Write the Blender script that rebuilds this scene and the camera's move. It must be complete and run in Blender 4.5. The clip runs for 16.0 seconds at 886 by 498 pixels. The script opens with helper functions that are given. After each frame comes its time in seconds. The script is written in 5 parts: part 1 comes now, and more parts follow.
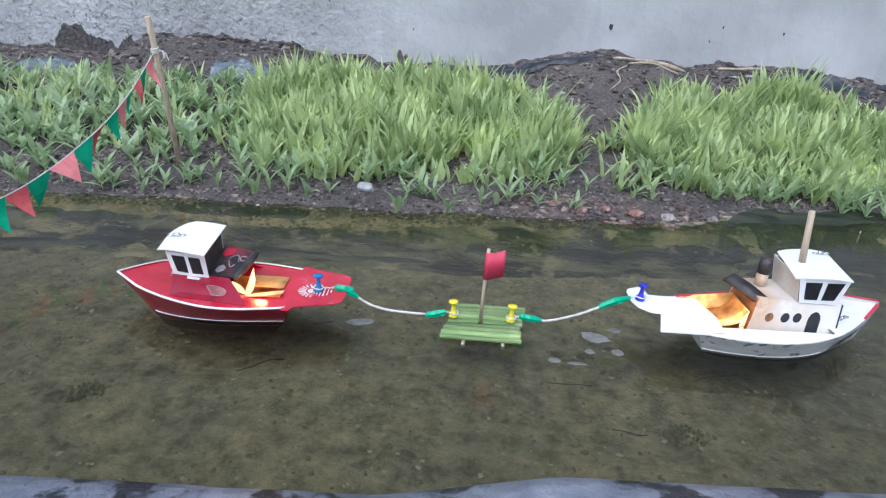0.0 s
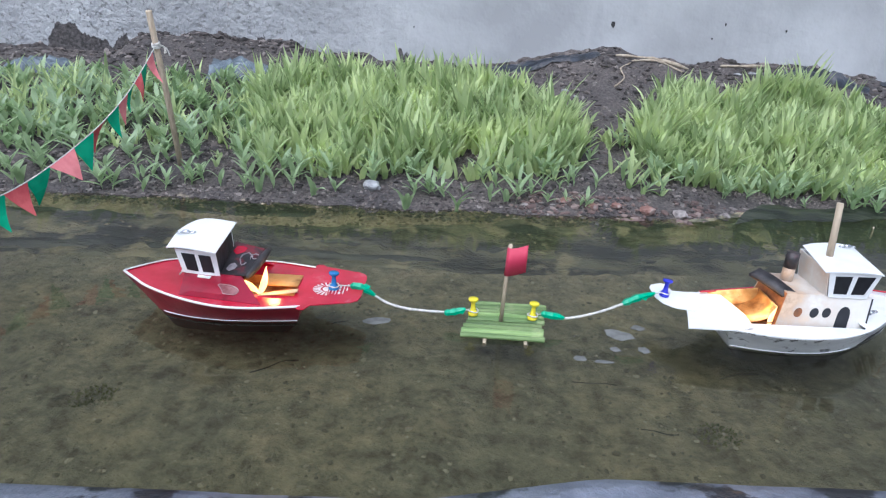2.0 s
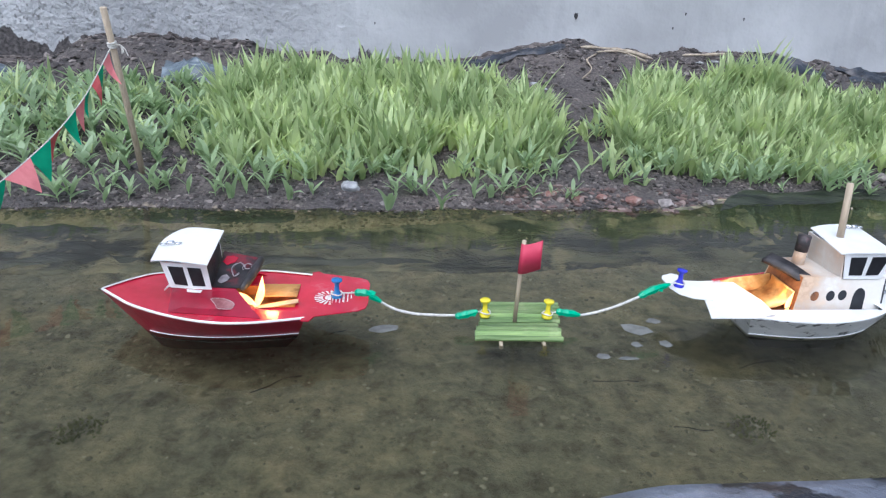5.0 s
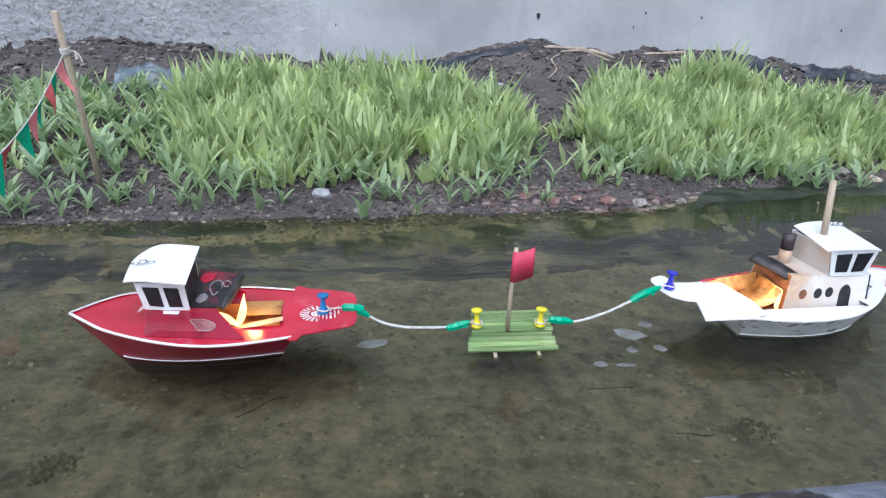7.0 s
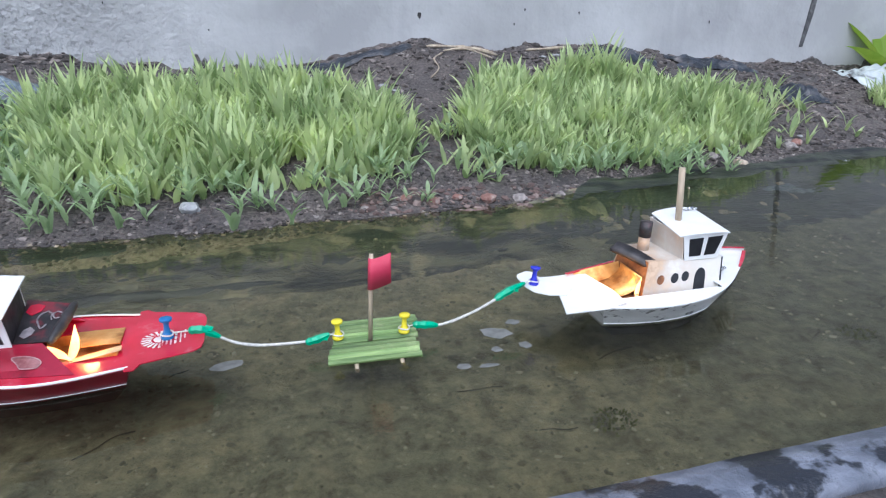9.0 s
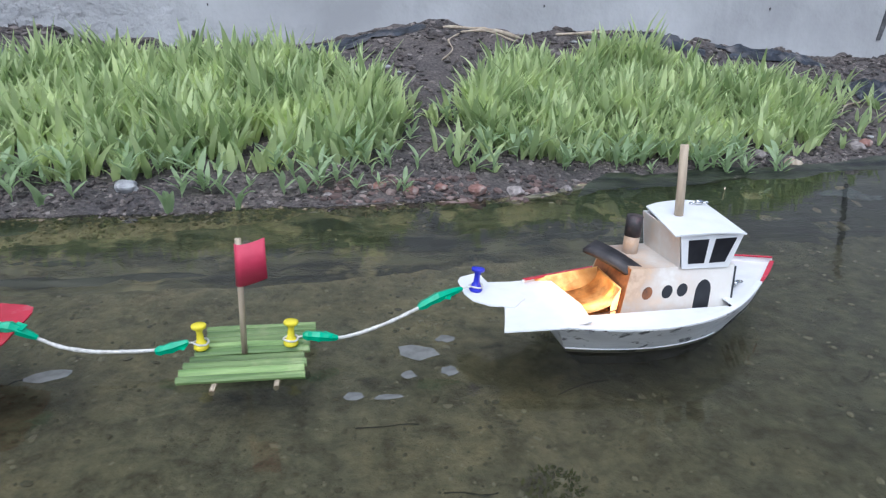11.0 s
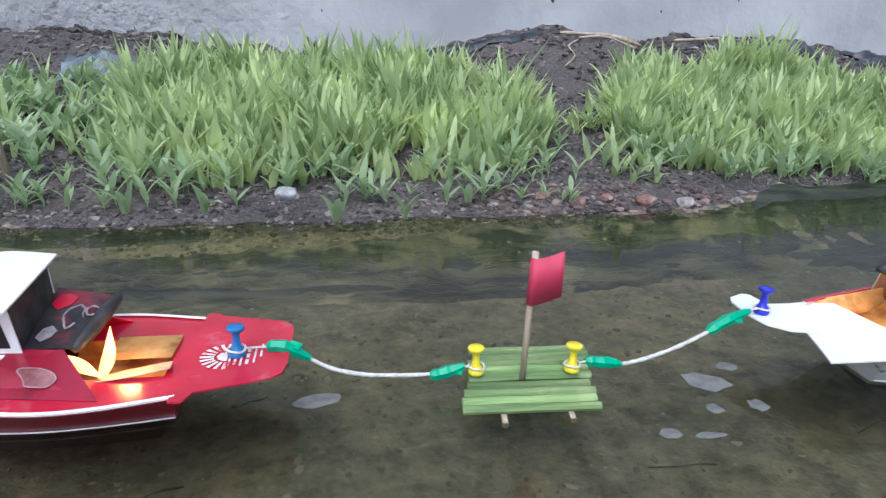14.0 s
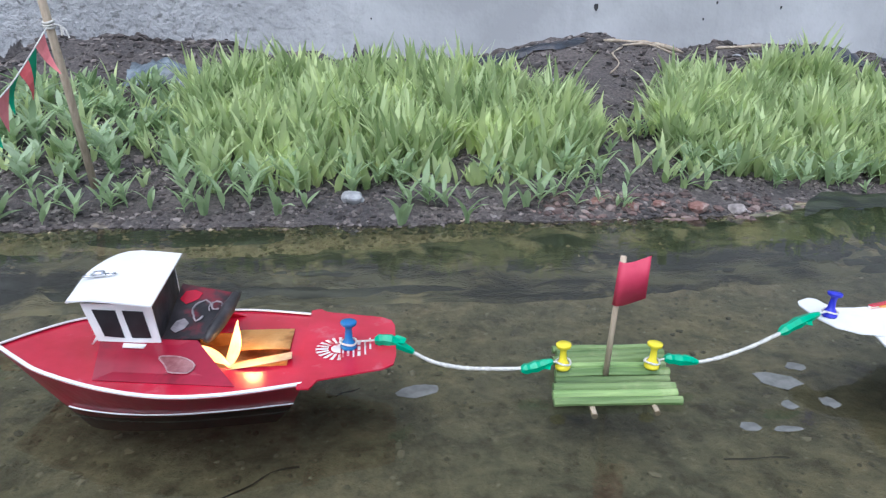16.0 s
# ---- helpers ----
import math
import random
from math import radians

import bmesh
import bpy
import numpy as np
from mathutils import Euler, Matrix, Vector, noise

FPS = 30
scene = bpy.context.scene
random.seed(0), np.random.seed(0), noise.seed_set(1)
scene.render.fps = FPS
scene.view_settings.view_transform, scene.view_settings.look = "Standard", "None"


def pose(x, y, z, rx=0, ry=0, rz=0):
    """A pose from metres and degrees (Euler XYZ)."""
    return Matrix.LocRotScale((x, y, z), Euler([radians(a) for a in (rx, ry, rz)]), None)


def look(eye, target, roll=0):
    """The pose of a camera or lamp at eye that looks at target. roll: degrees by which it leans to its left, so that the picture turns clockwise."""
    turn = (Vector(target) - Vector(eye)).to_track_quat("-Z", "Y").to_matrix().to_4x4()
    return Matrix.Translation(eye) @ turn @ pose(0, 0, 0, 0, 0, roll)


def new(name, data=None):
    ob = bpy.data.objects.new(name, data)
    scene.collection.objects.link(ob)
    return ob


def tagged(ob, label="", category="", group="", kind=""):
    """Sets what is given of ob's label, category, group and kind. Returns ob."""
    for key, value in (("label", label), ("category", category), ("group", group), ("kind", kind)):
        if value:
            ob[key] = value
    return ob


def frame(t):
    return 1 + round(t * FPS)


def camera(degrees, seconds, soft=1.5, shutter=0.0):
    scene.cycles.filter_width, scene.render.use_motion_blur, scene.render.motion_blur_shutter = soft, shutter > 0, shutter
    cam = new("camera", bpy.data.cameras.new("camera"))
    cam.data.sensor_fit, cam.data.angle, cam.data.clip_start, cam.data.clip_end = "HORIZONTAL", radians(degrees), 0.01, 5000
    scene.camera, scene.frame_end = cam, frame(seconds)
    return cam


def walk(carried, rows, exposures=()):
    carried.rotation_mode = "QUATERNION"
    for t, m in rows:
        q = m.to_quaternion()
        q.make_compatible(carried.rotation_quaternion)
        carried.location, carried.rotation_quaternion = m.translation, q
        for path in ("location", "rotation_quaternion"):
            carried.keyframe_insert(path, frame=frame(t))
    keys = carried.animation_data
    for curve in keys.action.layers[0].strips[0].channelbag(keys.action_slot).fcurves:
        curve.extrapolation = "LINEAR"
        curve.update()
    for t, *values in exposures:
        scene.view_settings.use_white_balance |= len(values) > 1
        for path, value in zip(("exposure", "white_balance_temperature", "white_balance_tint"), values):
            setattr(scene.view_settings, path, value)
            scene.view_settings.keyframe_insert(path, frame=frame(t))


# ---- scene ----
cam = camera(66.7, 16.0, soft=1.2, shutter=0.4)
# seconds, x, y, z, yaw, pitch, roll; the water's surface is z = 0
ROWS = [
    (0.0, 0.5207, -0.0375, 0.4706, 0.52, -20.91, -3.31),
    (0.5, 0.5180, -0.0384, 0.4670, 0.84, -20.83, -3.56),
    (1.0, 0.5048, -0.0299, 0.4587, 0.72, -20.71, -3.55),
    (1.5, 0.4920, -0.0196, 0.4487, 0.39, -20.56, -3.39),
    (2.0, 0.4806, -0.0119, 0.4469, -0.36, -20.57, -3.22),
    (2.5, 0.4592, -0.0017, 0.4405, -1.17, -20.46, -3.15),
    (3.0, 0.4285, 0.0032, 0.4387, -1.99, -20.43, -2.94),
    (3.5, 0.4117, 0.0102, 0.4346, -2.72, -20.47, -2.69),
    (4.0, 0.4061, 0.0217, 0.4285, -3.60, -20.37, -2.53),
    (6.5, 0.3872, 0.0750, 0.4208, -8.29, -20.18, -1.86),
    (7.0, 0.3649, 0.0825, 0.4222, -9.37, -20.12, -1.82),
    (7.5, 0.3610, 0.0832, 0.4242, -9.87, -20.03, -1.61),
    (8.0, 0.3809, 0.0994, 0.4173, -11.49, -19.73, -1.38),
    (8.5, 0.4261, 0.0799, 0.4229, -16.49, -20.02, -0.56),
    (9.0, 0.4513, 0.0907, 0.4216, -17.07, -19.90, -0.54),
    (9.5, 0.4976, 0.1147, 0.4008, -14.65, -19.92, -1.04),
    (10.0, 0.5659, 0.1665, 0.3744, -11.81, -19.81, -1.60),
    (12.3, 0.6980, 0.3060, 0.3115, -11.30, -18.50, -0.85),
    (12.5, 0.6520, 0.3157, 0.3124, -10.69, -18.39, -0.78),
    (13.0, 0.5293, 0.3363, 0.3139, -10.34, -18.41, -0.98),
    (13.5, 0.4760, 0.3389, 0.3098, -9.50, -18.60, -1.00),
    (14.0, 0.4407, 0.3536, 0.3083, -8.55, -18.48, -1.07),
    (14.5, 0.4219, 0.3555, 0.3131, -7.91, -18.33, -1.19),
    (15.0, 0.4096, 0.3419, 0.3238, -7.35, -18.33, -1.28),
    (15.5, 0.3857, 0.3305, 0.3210, -7.18, -18.16, -1.37),
    (16.0, 0.3690, 0.3168, 0.3237, -6.59, -18.35, -1.05),
]
walk(cam, [(t, pose(x, y, z, 90 + pitch, roll, yaw)) for t, x, y, z, yaw, pitch, roll in ROWS],
     [(0.0, 0.50, 5500, 9), (10.0, 0.50, 5500, 9), (12.4, 0.10, 5500, 8), (13.1, 0.44, 5500, 9), (16.0, 0.50, 5500, 9)])

# ---- light: an overcast sky ----
world = bpy.data.worlds.new("overcast_sky")
scene.world = world
world.use_nodes = True
wn = world.node_tree.nodes
sky = wn.new("ShaderNodeTexSky")
sky.sky_type, sky.sun_disc = "NISHITA", False
sky.sun_elevation, sky.sun_rotation = radians(58), radians(200)
sky.air_density, sky.dust_density = 1.0, 4.0
grey = wn.new("ShaderNodeHueSaturation")
grey.inputs["Saturation"].default_value = 0.6
world.node_tree.links.new(sky.outputs["Color"], grey.inputs["Color"])
world.node_tree.links.new(grey.outputs["Color"], wn["Background"].inputs["Color"])
wn["Background"].inputs["Strength"].default_value = 0.15
sun_data = bpy.data.lights.new("sun", "SUN")
sun_data.energy, sun_data.angle, sun_data.color = 1.0, radians(75), (1.0, 0.98, 0.96)
sun = new("sun", sun_data)
sun.matrix_world = look((-1.5, -3.5, 6.0), (0, 0, 0))


# ---- materials ----
def material(name):
    m = bpy.data.materials.new(name)
    m.use_nodes = True
    nt = m.node_tree
    return m, nt.nodes, nt.links, nt.nodes["Principled BSDF"]


def mixed(nodes, links, fac, a, b):
    """A colour between a and b by fac (a socket); a and b are colours or sockets."""
    n = nodes.new("ShaderNodeMix")
    n.data_type = "RGBA"
    links.new(fac, n.inputs[0])
    for slot, v in ((6, a), (7, b)):
        if isinstance(v, tuple):
            n.inputs[slot].default_value = (*v, 1)
        else:
            links.new(v, n.inputs[slot])
    return n.outputs[2]


def noisy(nodes, links, scale, detail=4.0, low=0.35, high=0.65, stretch=None, rough=0.6):
    """Noise in object space between low and high, spread over 0 to 1."""
    co = nodes.new("ShaderNodeTexCoord")
    mp = nodes.new("ShaderNodeMapping")
    links.new(co.outputs["Object"], mp.inputs["Vector"])
    if stretch:
        mp.inputs["Scale"].default_value = stretch
    n = nodes.new("ShaderNodeTexNoise")
    n.inputs["Scale"].default_value, n.inputs["Detail"].default_value = scale, detail
    n.inputs["Roughness"].default_value = rough
    links.new(mp.outputs["Vector"], n.inputs["Vector"])
    r = nodes.new("ShaderNodeMapRange")
    r.inputs["From Min"].default_value, r.inputs["From Max"].default_value = low, high
    links.new(n.outputs["Fac"], r.inputs["Value"])
    return r.outputs["Result"]


def bumped(nodes, links, shader, height, strength=0.3, distance=0.002):
    b = nodes.new("ShaderNodeBump")
    b.inputs["Strength"].default_value, b.inputs["Distance"].default_value = strength, distance
    links.new(height, b.inputs["Height"])
    links.new(b.outputs["Normal"], shader.inputs["Normal"])


def surface(name, a, b, scale=40.0, rough=0.6, spots=None, spot_scale=12.0, bump=0.2, dist=0.001, metal=0.0, low=0.35, high=0.65,
            spot_range=(0.55, 0.65), stretch=None, coat=0.0, by_object=0.0):
    """Two tones mixed by grain, with stains of a third tone, and a fine relief."""
    m, nodes, links, p = material(name)
    grain = noisy(nodes, links, scale, 5.0, low, high, stretch)
    col = mixed(nodes, links, grain, a, b)
    if spots:
        col = mixed(nodes, links, noisy(nodes, links, spot_scale, 5.0, *spot_range), col, spots)
    if by_object:
        info = nodes.new("ShaderNodeObjectInfo")
        hs = nodes.new("ShaderNodeHueSaturation")
        mr = nodes.new("ShaderNodeMapRange")
        mr.inputs["To Min"].default_value, mr.inputs["To Max"].default_value = 1 - by_object, 1 + by_object
        links.new(info.outputs["Random"], mr.inputs["Value"])
        links.new(mr.outputs["Result"], hs.inputs["Value"])
        links.new(col, hs.inputs["Color"])
        col = hs.outputs["Color"]
    links.new(col, p.inputs["Base Color"])
    p.inputs["Roughness"].default_value, p.inputs["Metallic"].default_value = rough, metal
    p.inputs["Coat Weight"].default_value = coat
    if bump:
        bumped(nodes, links, p, grain, bump, dist)
    return m


def leaf_material(name, dark, light, tip):
    """Thin leaves: each one its own tone, letting some light through."""
    m, nodes, links, p = material(name)
    geo = nodes.new("ShaderNodeNewGeometry")
    col = mixed(nodes, links, geo.outputs["Random Per Island"], dark, light)
    col = mixed(nodes, links, noisy(nodes, links, 9.0, 2.0, 0.45, 0.7), col, tip)
    links.new(col, p.inputs["Base Color"])
    p.inputs["Roughness"].default_value = 0.5
    p.inputs["Specular IOR Level"].default_value = 0.35
    tr = nodes.new("ShaderNodeBsdfTranslucent")
    links.new(col, tr.inputs["Color"])
    mix = nodes.new("ShaderNodeMixShader")
    mix.inputs["Fac"].default_value = 0.48
    links.new(p.outputs["BSDF"], mix.inputs[1])
    links.new(tr.outputs["BSDF"], mix.inputs[2])
    links.new(mix.outputs["Shader"], nodes["Material Output"].inputs["Surface"])
    return m


def ground_material():
    """Damp dark soil with crumbs and pale grit on the bank, tan mud in the shallows, olive-brown silt on the bottom."""
    m, nodes, links, p = material("damp_soil_and_silt")
    co = nodes.new("ShaderNodeTexCoord")
    # soil
    fine = noisy(nodes, links, 140.0, 6.0, 0.3, 0.7)
    wide = noisy(nodes, links, 5.0, 4.0, 0.4, 0.62)
    soil = mixed(nodes, links, wide, mixed(nodes, links, fine, (0.018, 0.016, 0.016), (0.115, 0.100, 0.096)), mixed(nodes, links, fine, (0.036, 0.030, 0.028), (0.180, 0.150, 0.135)))
    vo = nodes.new("ShaderNodeTexVoronoi")
    vo.inputs["Scale"].default_value = 90.0
    links.new(co.outputs["Object"], vo.inputs["Vector"])
    grit = nodes.new("ShaderNodeMapRange")
    grit.inputs["From Min"].default_value, grit.inputs["From Max"].default_value = 0.86, 0.93
    links.new(vo.outputs["Color"], grit.inputs["Value"])
    soil = mixed(nodes, links, grit.outputs["Result"], soil, (0.26, 0.23, 0.21))
    # shallows
    mud = mixed(nodes, links, noisy(nodes, links, 60.0, 6.0, 0.32, 0.68), (0.29, 0.228, 0.150), (0.60, 0.485, 0.335))
    mud = mixed(nodes, links, noisy(nodes, links, 9.0, 5.0, 0.54, 0.72), mud, (0.17, 0.148, 0.092))
    mud = mixed(nodes, links, grit.outputs["Result"], mud, (0.56, 0.48, 0.36))
    # bottom
    coarse = noisy(nodes, links, 30.0, 10.0, 0.36, 0.66, None, 0.74)
    silt = mixed(nodes, links, coarse, (0.105, 0.100, 0.068), (0.38, 0.345, 0.24))
    silt = mixed(nodes, links, noisy(nodes, links, 4.0, 4.0, 0.45, 0.65), silt, mixed(nodes, links, coarse, (0.150, 0.134, 0.086), (0.48, 0.41, 0.265)))
    silt = mixed(nodes, links, noisy(nodes, links, 14.0, 5.0, 0.60, 0.72), silt, (0.055, 0.053, 0.036))
    silt = mixed(nodes, links, noisy(nodes, links, 120.0, 3.0, 0.68, 0.72), silt, (0.46, 0.42, 0.33))
    sep = nodes.new("ShaderNodeSeparateXYZ")
    links.new(co.outputs["Object"], sep.inputs["Vector"])
    # the bottom takes a darker tone towards the far end, in tongues
    reach = nodes.new("ShaderNodeMath")
    reach.operation = "MULTIPLY_ADD"
    reach.inputs[1].default_value = 0.7
    links.new(noisy(nodes, links, 3.0, 5.0, 0.3, 0.7), reach.inputs[0])
    links.new(sep.outputs["X"], reach.inputs[2])
    far = nodes.new("ShaderNodeMapRange")
    far.inputs["From Min"].default_value, far.inputs["From Max"].default_value = 1.15, 1.75
    far.inputs["To Max"].default_value = 0.75
    links.new(reach.outputs["Value"], far.inputs["Value"])
    silt = mixed(nodes, links, far.outputs["Result"], silt, mixed(nodes, links, coarse, (0.060, 0.062, 0.046), (0.20, 0.195, 0.140)))
    # which one lies on top goes by height, with ragged borders
    ragged = nodes.new("ShaderNodeMath")
    ragged.operation = "MULTIPLY_ADD"
    ragged.inputs[1].default_value = 0.03
    links.new(noisy(nodes, links, 12.0, 6.0, 0.2, 0.8), ragged.inputs[0])
    links.new(sep.outputs["Z"], ragged.inputs[2])
    low = nodes.new("ShaderNodeMapRange")
    low.inputs["From Min"].default_value, low.inputs["From Max"].default_value = -0.034, -0.016
    links.new(ragged.outputs["Value"], low.inputs["Value"])
    col = mixed(nodes, links, low.outputs["Result"], silt, mud)
    dry = nodes.new("ShaderNodeMapRange")
    dry.inputs["From Min"].default_value, dry.inputs["From Max"].default_value = 0.005, 0.013
    links.new(ragged.outputs["Value"], dry.inputs["Value"])
    col = mixed(nodes, links, dry.outputs["Result"], col, soil)
    links.new(col, p.inputs["Base Color"])
    p.inputs["Roughness"].default_value = 0.75
    add = nodes.new("ShaderNodeMath")
    links.new(fine, add.inputs[0])
    links.new(vo.outputs["Distance"], add.inputs[1])
    both = nodes.new("ShaderNodeMath")
    links.new(add.outputs["Value"], both.inputs[0])
    links.new(coarse, both.inputs[1])
    bumped(nodes, links, p, both.outputs["Value"], 0.55, 0.005)
    return m


def water_material():
    m, nodes, links, p = material("still_water")
    clear = nodes.new("ShaderNodeBsdfTransparent")
    clear.inputs["Color"].default_value = (0.69, 0.70, 0.61, 1)
    silt = nodes.new("ShaderNodeBsdfDiffuse")
    silt.inputs["Color"].default_value = (0.085, 0.080, 0.056, 1)
    murk = nodes.new("ShaderNodeMixShader")
    links.new(noisy(nodes, links, 2.6, 4.0, 0.05, 4.5), murk.inputs["Fac"])
    links.new(clear.outputs["BSDF"], murk.inputs[1])
    links.new(silt.outputs["BSDF"], murk.inputs[2])
    gloss = nodes.new("ShaderNodeBsdfGlossy")
    gloss.inputs["Roughness"].default_value = 0.03
    fres = nodes.new("ShaderNodeFresnel")
    fres.inputs["IOR"].default_value = 1.33
    mix = nodes.new("ShaderNodeMixShader")
    links.new(fres.outputs["Fac"], mix.inputs["Fac"])
    links.new(murk.outputs["Shader"], mix.inputs[1])
    links.new(gloss.outputs["BSDF"], mix.inputs[2])
    bump = nodes.new("ShaderNodeBump")
    bump.inputs["Strength"].default_value, bump.inputs["Distance"].default_value = 0.12, 0.004
    links.new(noisy(nodes, links, 9.0, 2.0, 0.2, 0.8, (1, 2.2, 1)), bump.inputs["Height"])
    links.new(bump.outputs["Normal"], gloss.inputs["Normal"])
    links.new(bump.outputs["Normal"], fres.inputs["Normal"])
    links.new(mix.outputs["Shader"], nodes["Material Output"].inputs["Surface"])
    return m


def wall_material():
    """Grey cement render: cloudy, streaked, rough and pitted at one end."""
    m, nodes, links, p = material("cement_render")
    cloud = noisy(nodes, links, 2.2, 6.0, 0.35, 0.68)
    col = mixed(nodes, links, cloud, (0.34, 0.34, 0.345), (0.49, 0.49, 0.495))
    col = mixed(nodes, links, noisy(nodes, links, 3.0, 5.0, 0.55, 0.8, (3.0, 1.0, 0.35)), col, (0.33, 0.33, 0.34))
    pits = noisy(nodes, links, 62.0, 4.0, 0.56, 0.66)
    co = nodes.new("ShaderNodeTexCoord")
    sep = nodes.new("ShaderNodeSeparateXYZ")
    links.new(co.outputs["Object"], sep.inputs["Vector"])
    side = nodes.new("ShaderNodeMapRange")
    side.inputs["From Min"].default_value, side.inputs["From Max"].default_value = 0.5, -0.3
    links.new(sep.outputs["X"], side.inputs["Value"])
    both = nodes.new("ShaderNodeMath")
    both.operation = "MULTIPLY"
    links.new(pits, both.inputs[0])
    links.new(side.outputs["Result"], both.inputs[1])
    col = mixed(nodes, links, both.outputs["Value"], col, (0.22, 0.215, 0.215))
    # soil splashed and caked on the foot of the wall, in lobes
    lobe = noisy(nodes, links, 5.0, 6.0, 0.46, 0.72, (1.0, 1.0, 0.45))
    top = nodes.new("ShaderNodeMath")
    top.operation = "MULTIPLY_ADD"
    top.inputs[1].default_value, top.inputs[2].default_value = 0.12, 0.165
    links.new(lobe, top.inputs[0])
    more = nodes.new("ShaderNodeMath")
    more.operation = "MULTIPLY_ADD"
    more.inputs[1].default_value = 0.03
    links.new(side.outputs["Result"], more.inputs[0])
    links.new(top.outputs["Value"], more.inputs[2])
    cut = nodes.new("ShaderNodeMath")
    cut.operation = "SUBTRACT"
    links.new(more.outputs["Value"], cut.inputs[0])
    links.new(sep.outputs["Z"], cut.inputs[1])
    edge = nodes.new("ShaderNodeMapRange")
    edge.inputs["From Min"].default_value, edge.inputs["From Max"].default_value = 0.0, 0.006
    links.new(cut.outputs["Value"], edge.inputs["Value"])
    crumbs = mixed(nodes, links, noisy(nodes, links, 90.0, 5.0), (0.04, 0.036, 0.036), (0.13, 0.115, 0.11))
    col = mixed(nodes, links, edge.outputs["Result"], col, crumbs)
    links.new(col, p.inputs["Base Color"])
    p.inputs["Roughness"].default_value = 0.85
    rough = noisy(nodes, links, 38.0, 6.0, 0.3, 0.7)
    h = nodes.new("ShaderNodeMath")
    h.operation = "MULTIPLY_ADD"
    links.new(rough, h.inputs[0])
    links.new(side.outputs["Result"], h.inputs[1])
    links.new(cloud, h.inputs[2])
    bumped(nodes, links, p, h.outputs["Value"], 0.8, 0.012)
    return m


def glow(name, colour, strength):
    m, nodes, links, p = material(name)
    p.inputs["Base Color"].default_value = (*colour, 1)
    p.inputs["Emission Color"].default_value = (*colour, 1)
    p.inputs["Emission Strength"].default_value = strength
    hot = noisy(nodes, links, 45.0, 2.0, 0.35, 0.65)
    links.new(mixed(nodes, links, hot, colour, (1.0, 0.72, 0.32)), p.inputs["Emission Color"])
    thin = nodes.new("ShaderNodeBsdfTransparent")
    mix = nodes.new("ShaderNodeMixShader")
    mix.inputs["Fac"].default_value = 0.72
    links.new(thin.outputs["BSDF"], mix.inputs[1])
    links.new(p.outputs["BSDF"], mix.inputs[2])
    links.new(mix.outputs["Shader"], nodes["Material Output"].inputs["Surface"])
    return m


def scorched_material():
    """White card browned by the fire: most next to the well, fading forward."""
    m, nodes, links, p = material("scorched_white_card")
    card = mixed(nodes, links, noisy(nodes, links, 22.0, 5.0), (0.66, 0.62, 0.56), (0.76, 0.74, 0.70))
    burn = mixed(nodes, links, noisy(nodes, links, 40.0, 5.0), (0.25, 0.14, 0.075), (0.58, 0.42, 0.29))
    co = nodes.new("ShaderNodeTexCoord")
    sep = nodes.new("ShaderNodeSeparateXYZ")
    links.new(co.outputs["Object"], sep.inputs["Vector"])
    near = nodes.new("ShaderNodeMapRange")
    near.inputs["From Min"].default_value, near.inputs["From Max"].default_value = 0.055, -0.015
    links.new(sep.outputs["X"], near.inputs["Value"])
    f = nodes.new("ShaderNodeMath")
    f.operation = "MULTIPLY"
    links.new(near.outputs["Result"], f.inputs[0])
    links.new(noisy(nodes, links, 20.0, 5.0, 0.30, 0.56), f.inputs[1])
    links.new(mixed(nodes, links, f.outputs["Value"], card, burn), p.inputs["Base Color"])
    p.inputs["Roughness"].default_value = 0.5
    return m


SOIL, WATER, WALL = ground_material(), water_material(), wall_material()
GRASS = leaf_material("young_grass", (0.23, 0.32, 0.125), (0.63, 0.73, 0.39), (0.70, 0.79, 0.39))
BROAD = leaf_material("seedling_leaf", (0.20, 0.30, 0.13), (0.46, 0.58, 0.32), (0.52, 0.63, 0.42))
DARK_LINER = surface("dark_wet_liner", (0.006, 0.007, 0.007), (0.035, 0.040, 0.026), 12.0, 0.35, (0.10, 0.105, 0.045), 7.0, 0.5, 0.004, spot_range=(0.58, 0.75), stretch=(0.6, 2.2, 1.0), low=0.40, high=0.58)
KERB = surface("silty_plastic_sheet", (0.09, 0.10, 0.13), (0.22, 0.235, 0.285), 20.0, 0.35, (0.018, 0.020, 0.027), 13.0, 0.7, 0.005, spot_range=(0.52, 0.56))
# slime and pale silt; the dark streaks also paint in the folds' shading
SLIMED_FOLDS = surface("slimed_fold_shaded_sheet", (0.010, 0.011, 0.009), (0.19, 0.175, 0.112), 10.0, 0.5, (0.38, 0.32, 0.20), 14.0, 1.0, 0.008, spot_range=(0.52, 0.63), stretch=(0.6, 1.9, 1.0), low=0.44, high=0.57)
STONE = surface("grey_stone", (0.16, 0.14, 0.13), (0.34, 0.30, 0.28), 60.0, 0.8, bump=0.5, by_object=0.35)
BRICK = surface("broken_brick", (0.17, 0.085, 0.068), (0.28, 0.155, 0.125), 60.0, 0.85, (0.30, 0.24, 0.21), 30.0, 0.5, by_object=0.25)
PALE = surface("pale_stone", (0.24, 0.24, 0.245), (0.42, 0.42, 0.42), 60.0, 0.8, bump=0.4)
BARK = surface("dry_stick", (0.28, 0.22, 0.16), (0.50, 0.42, 0.32), 60.0, 0.8, bump=0.4)
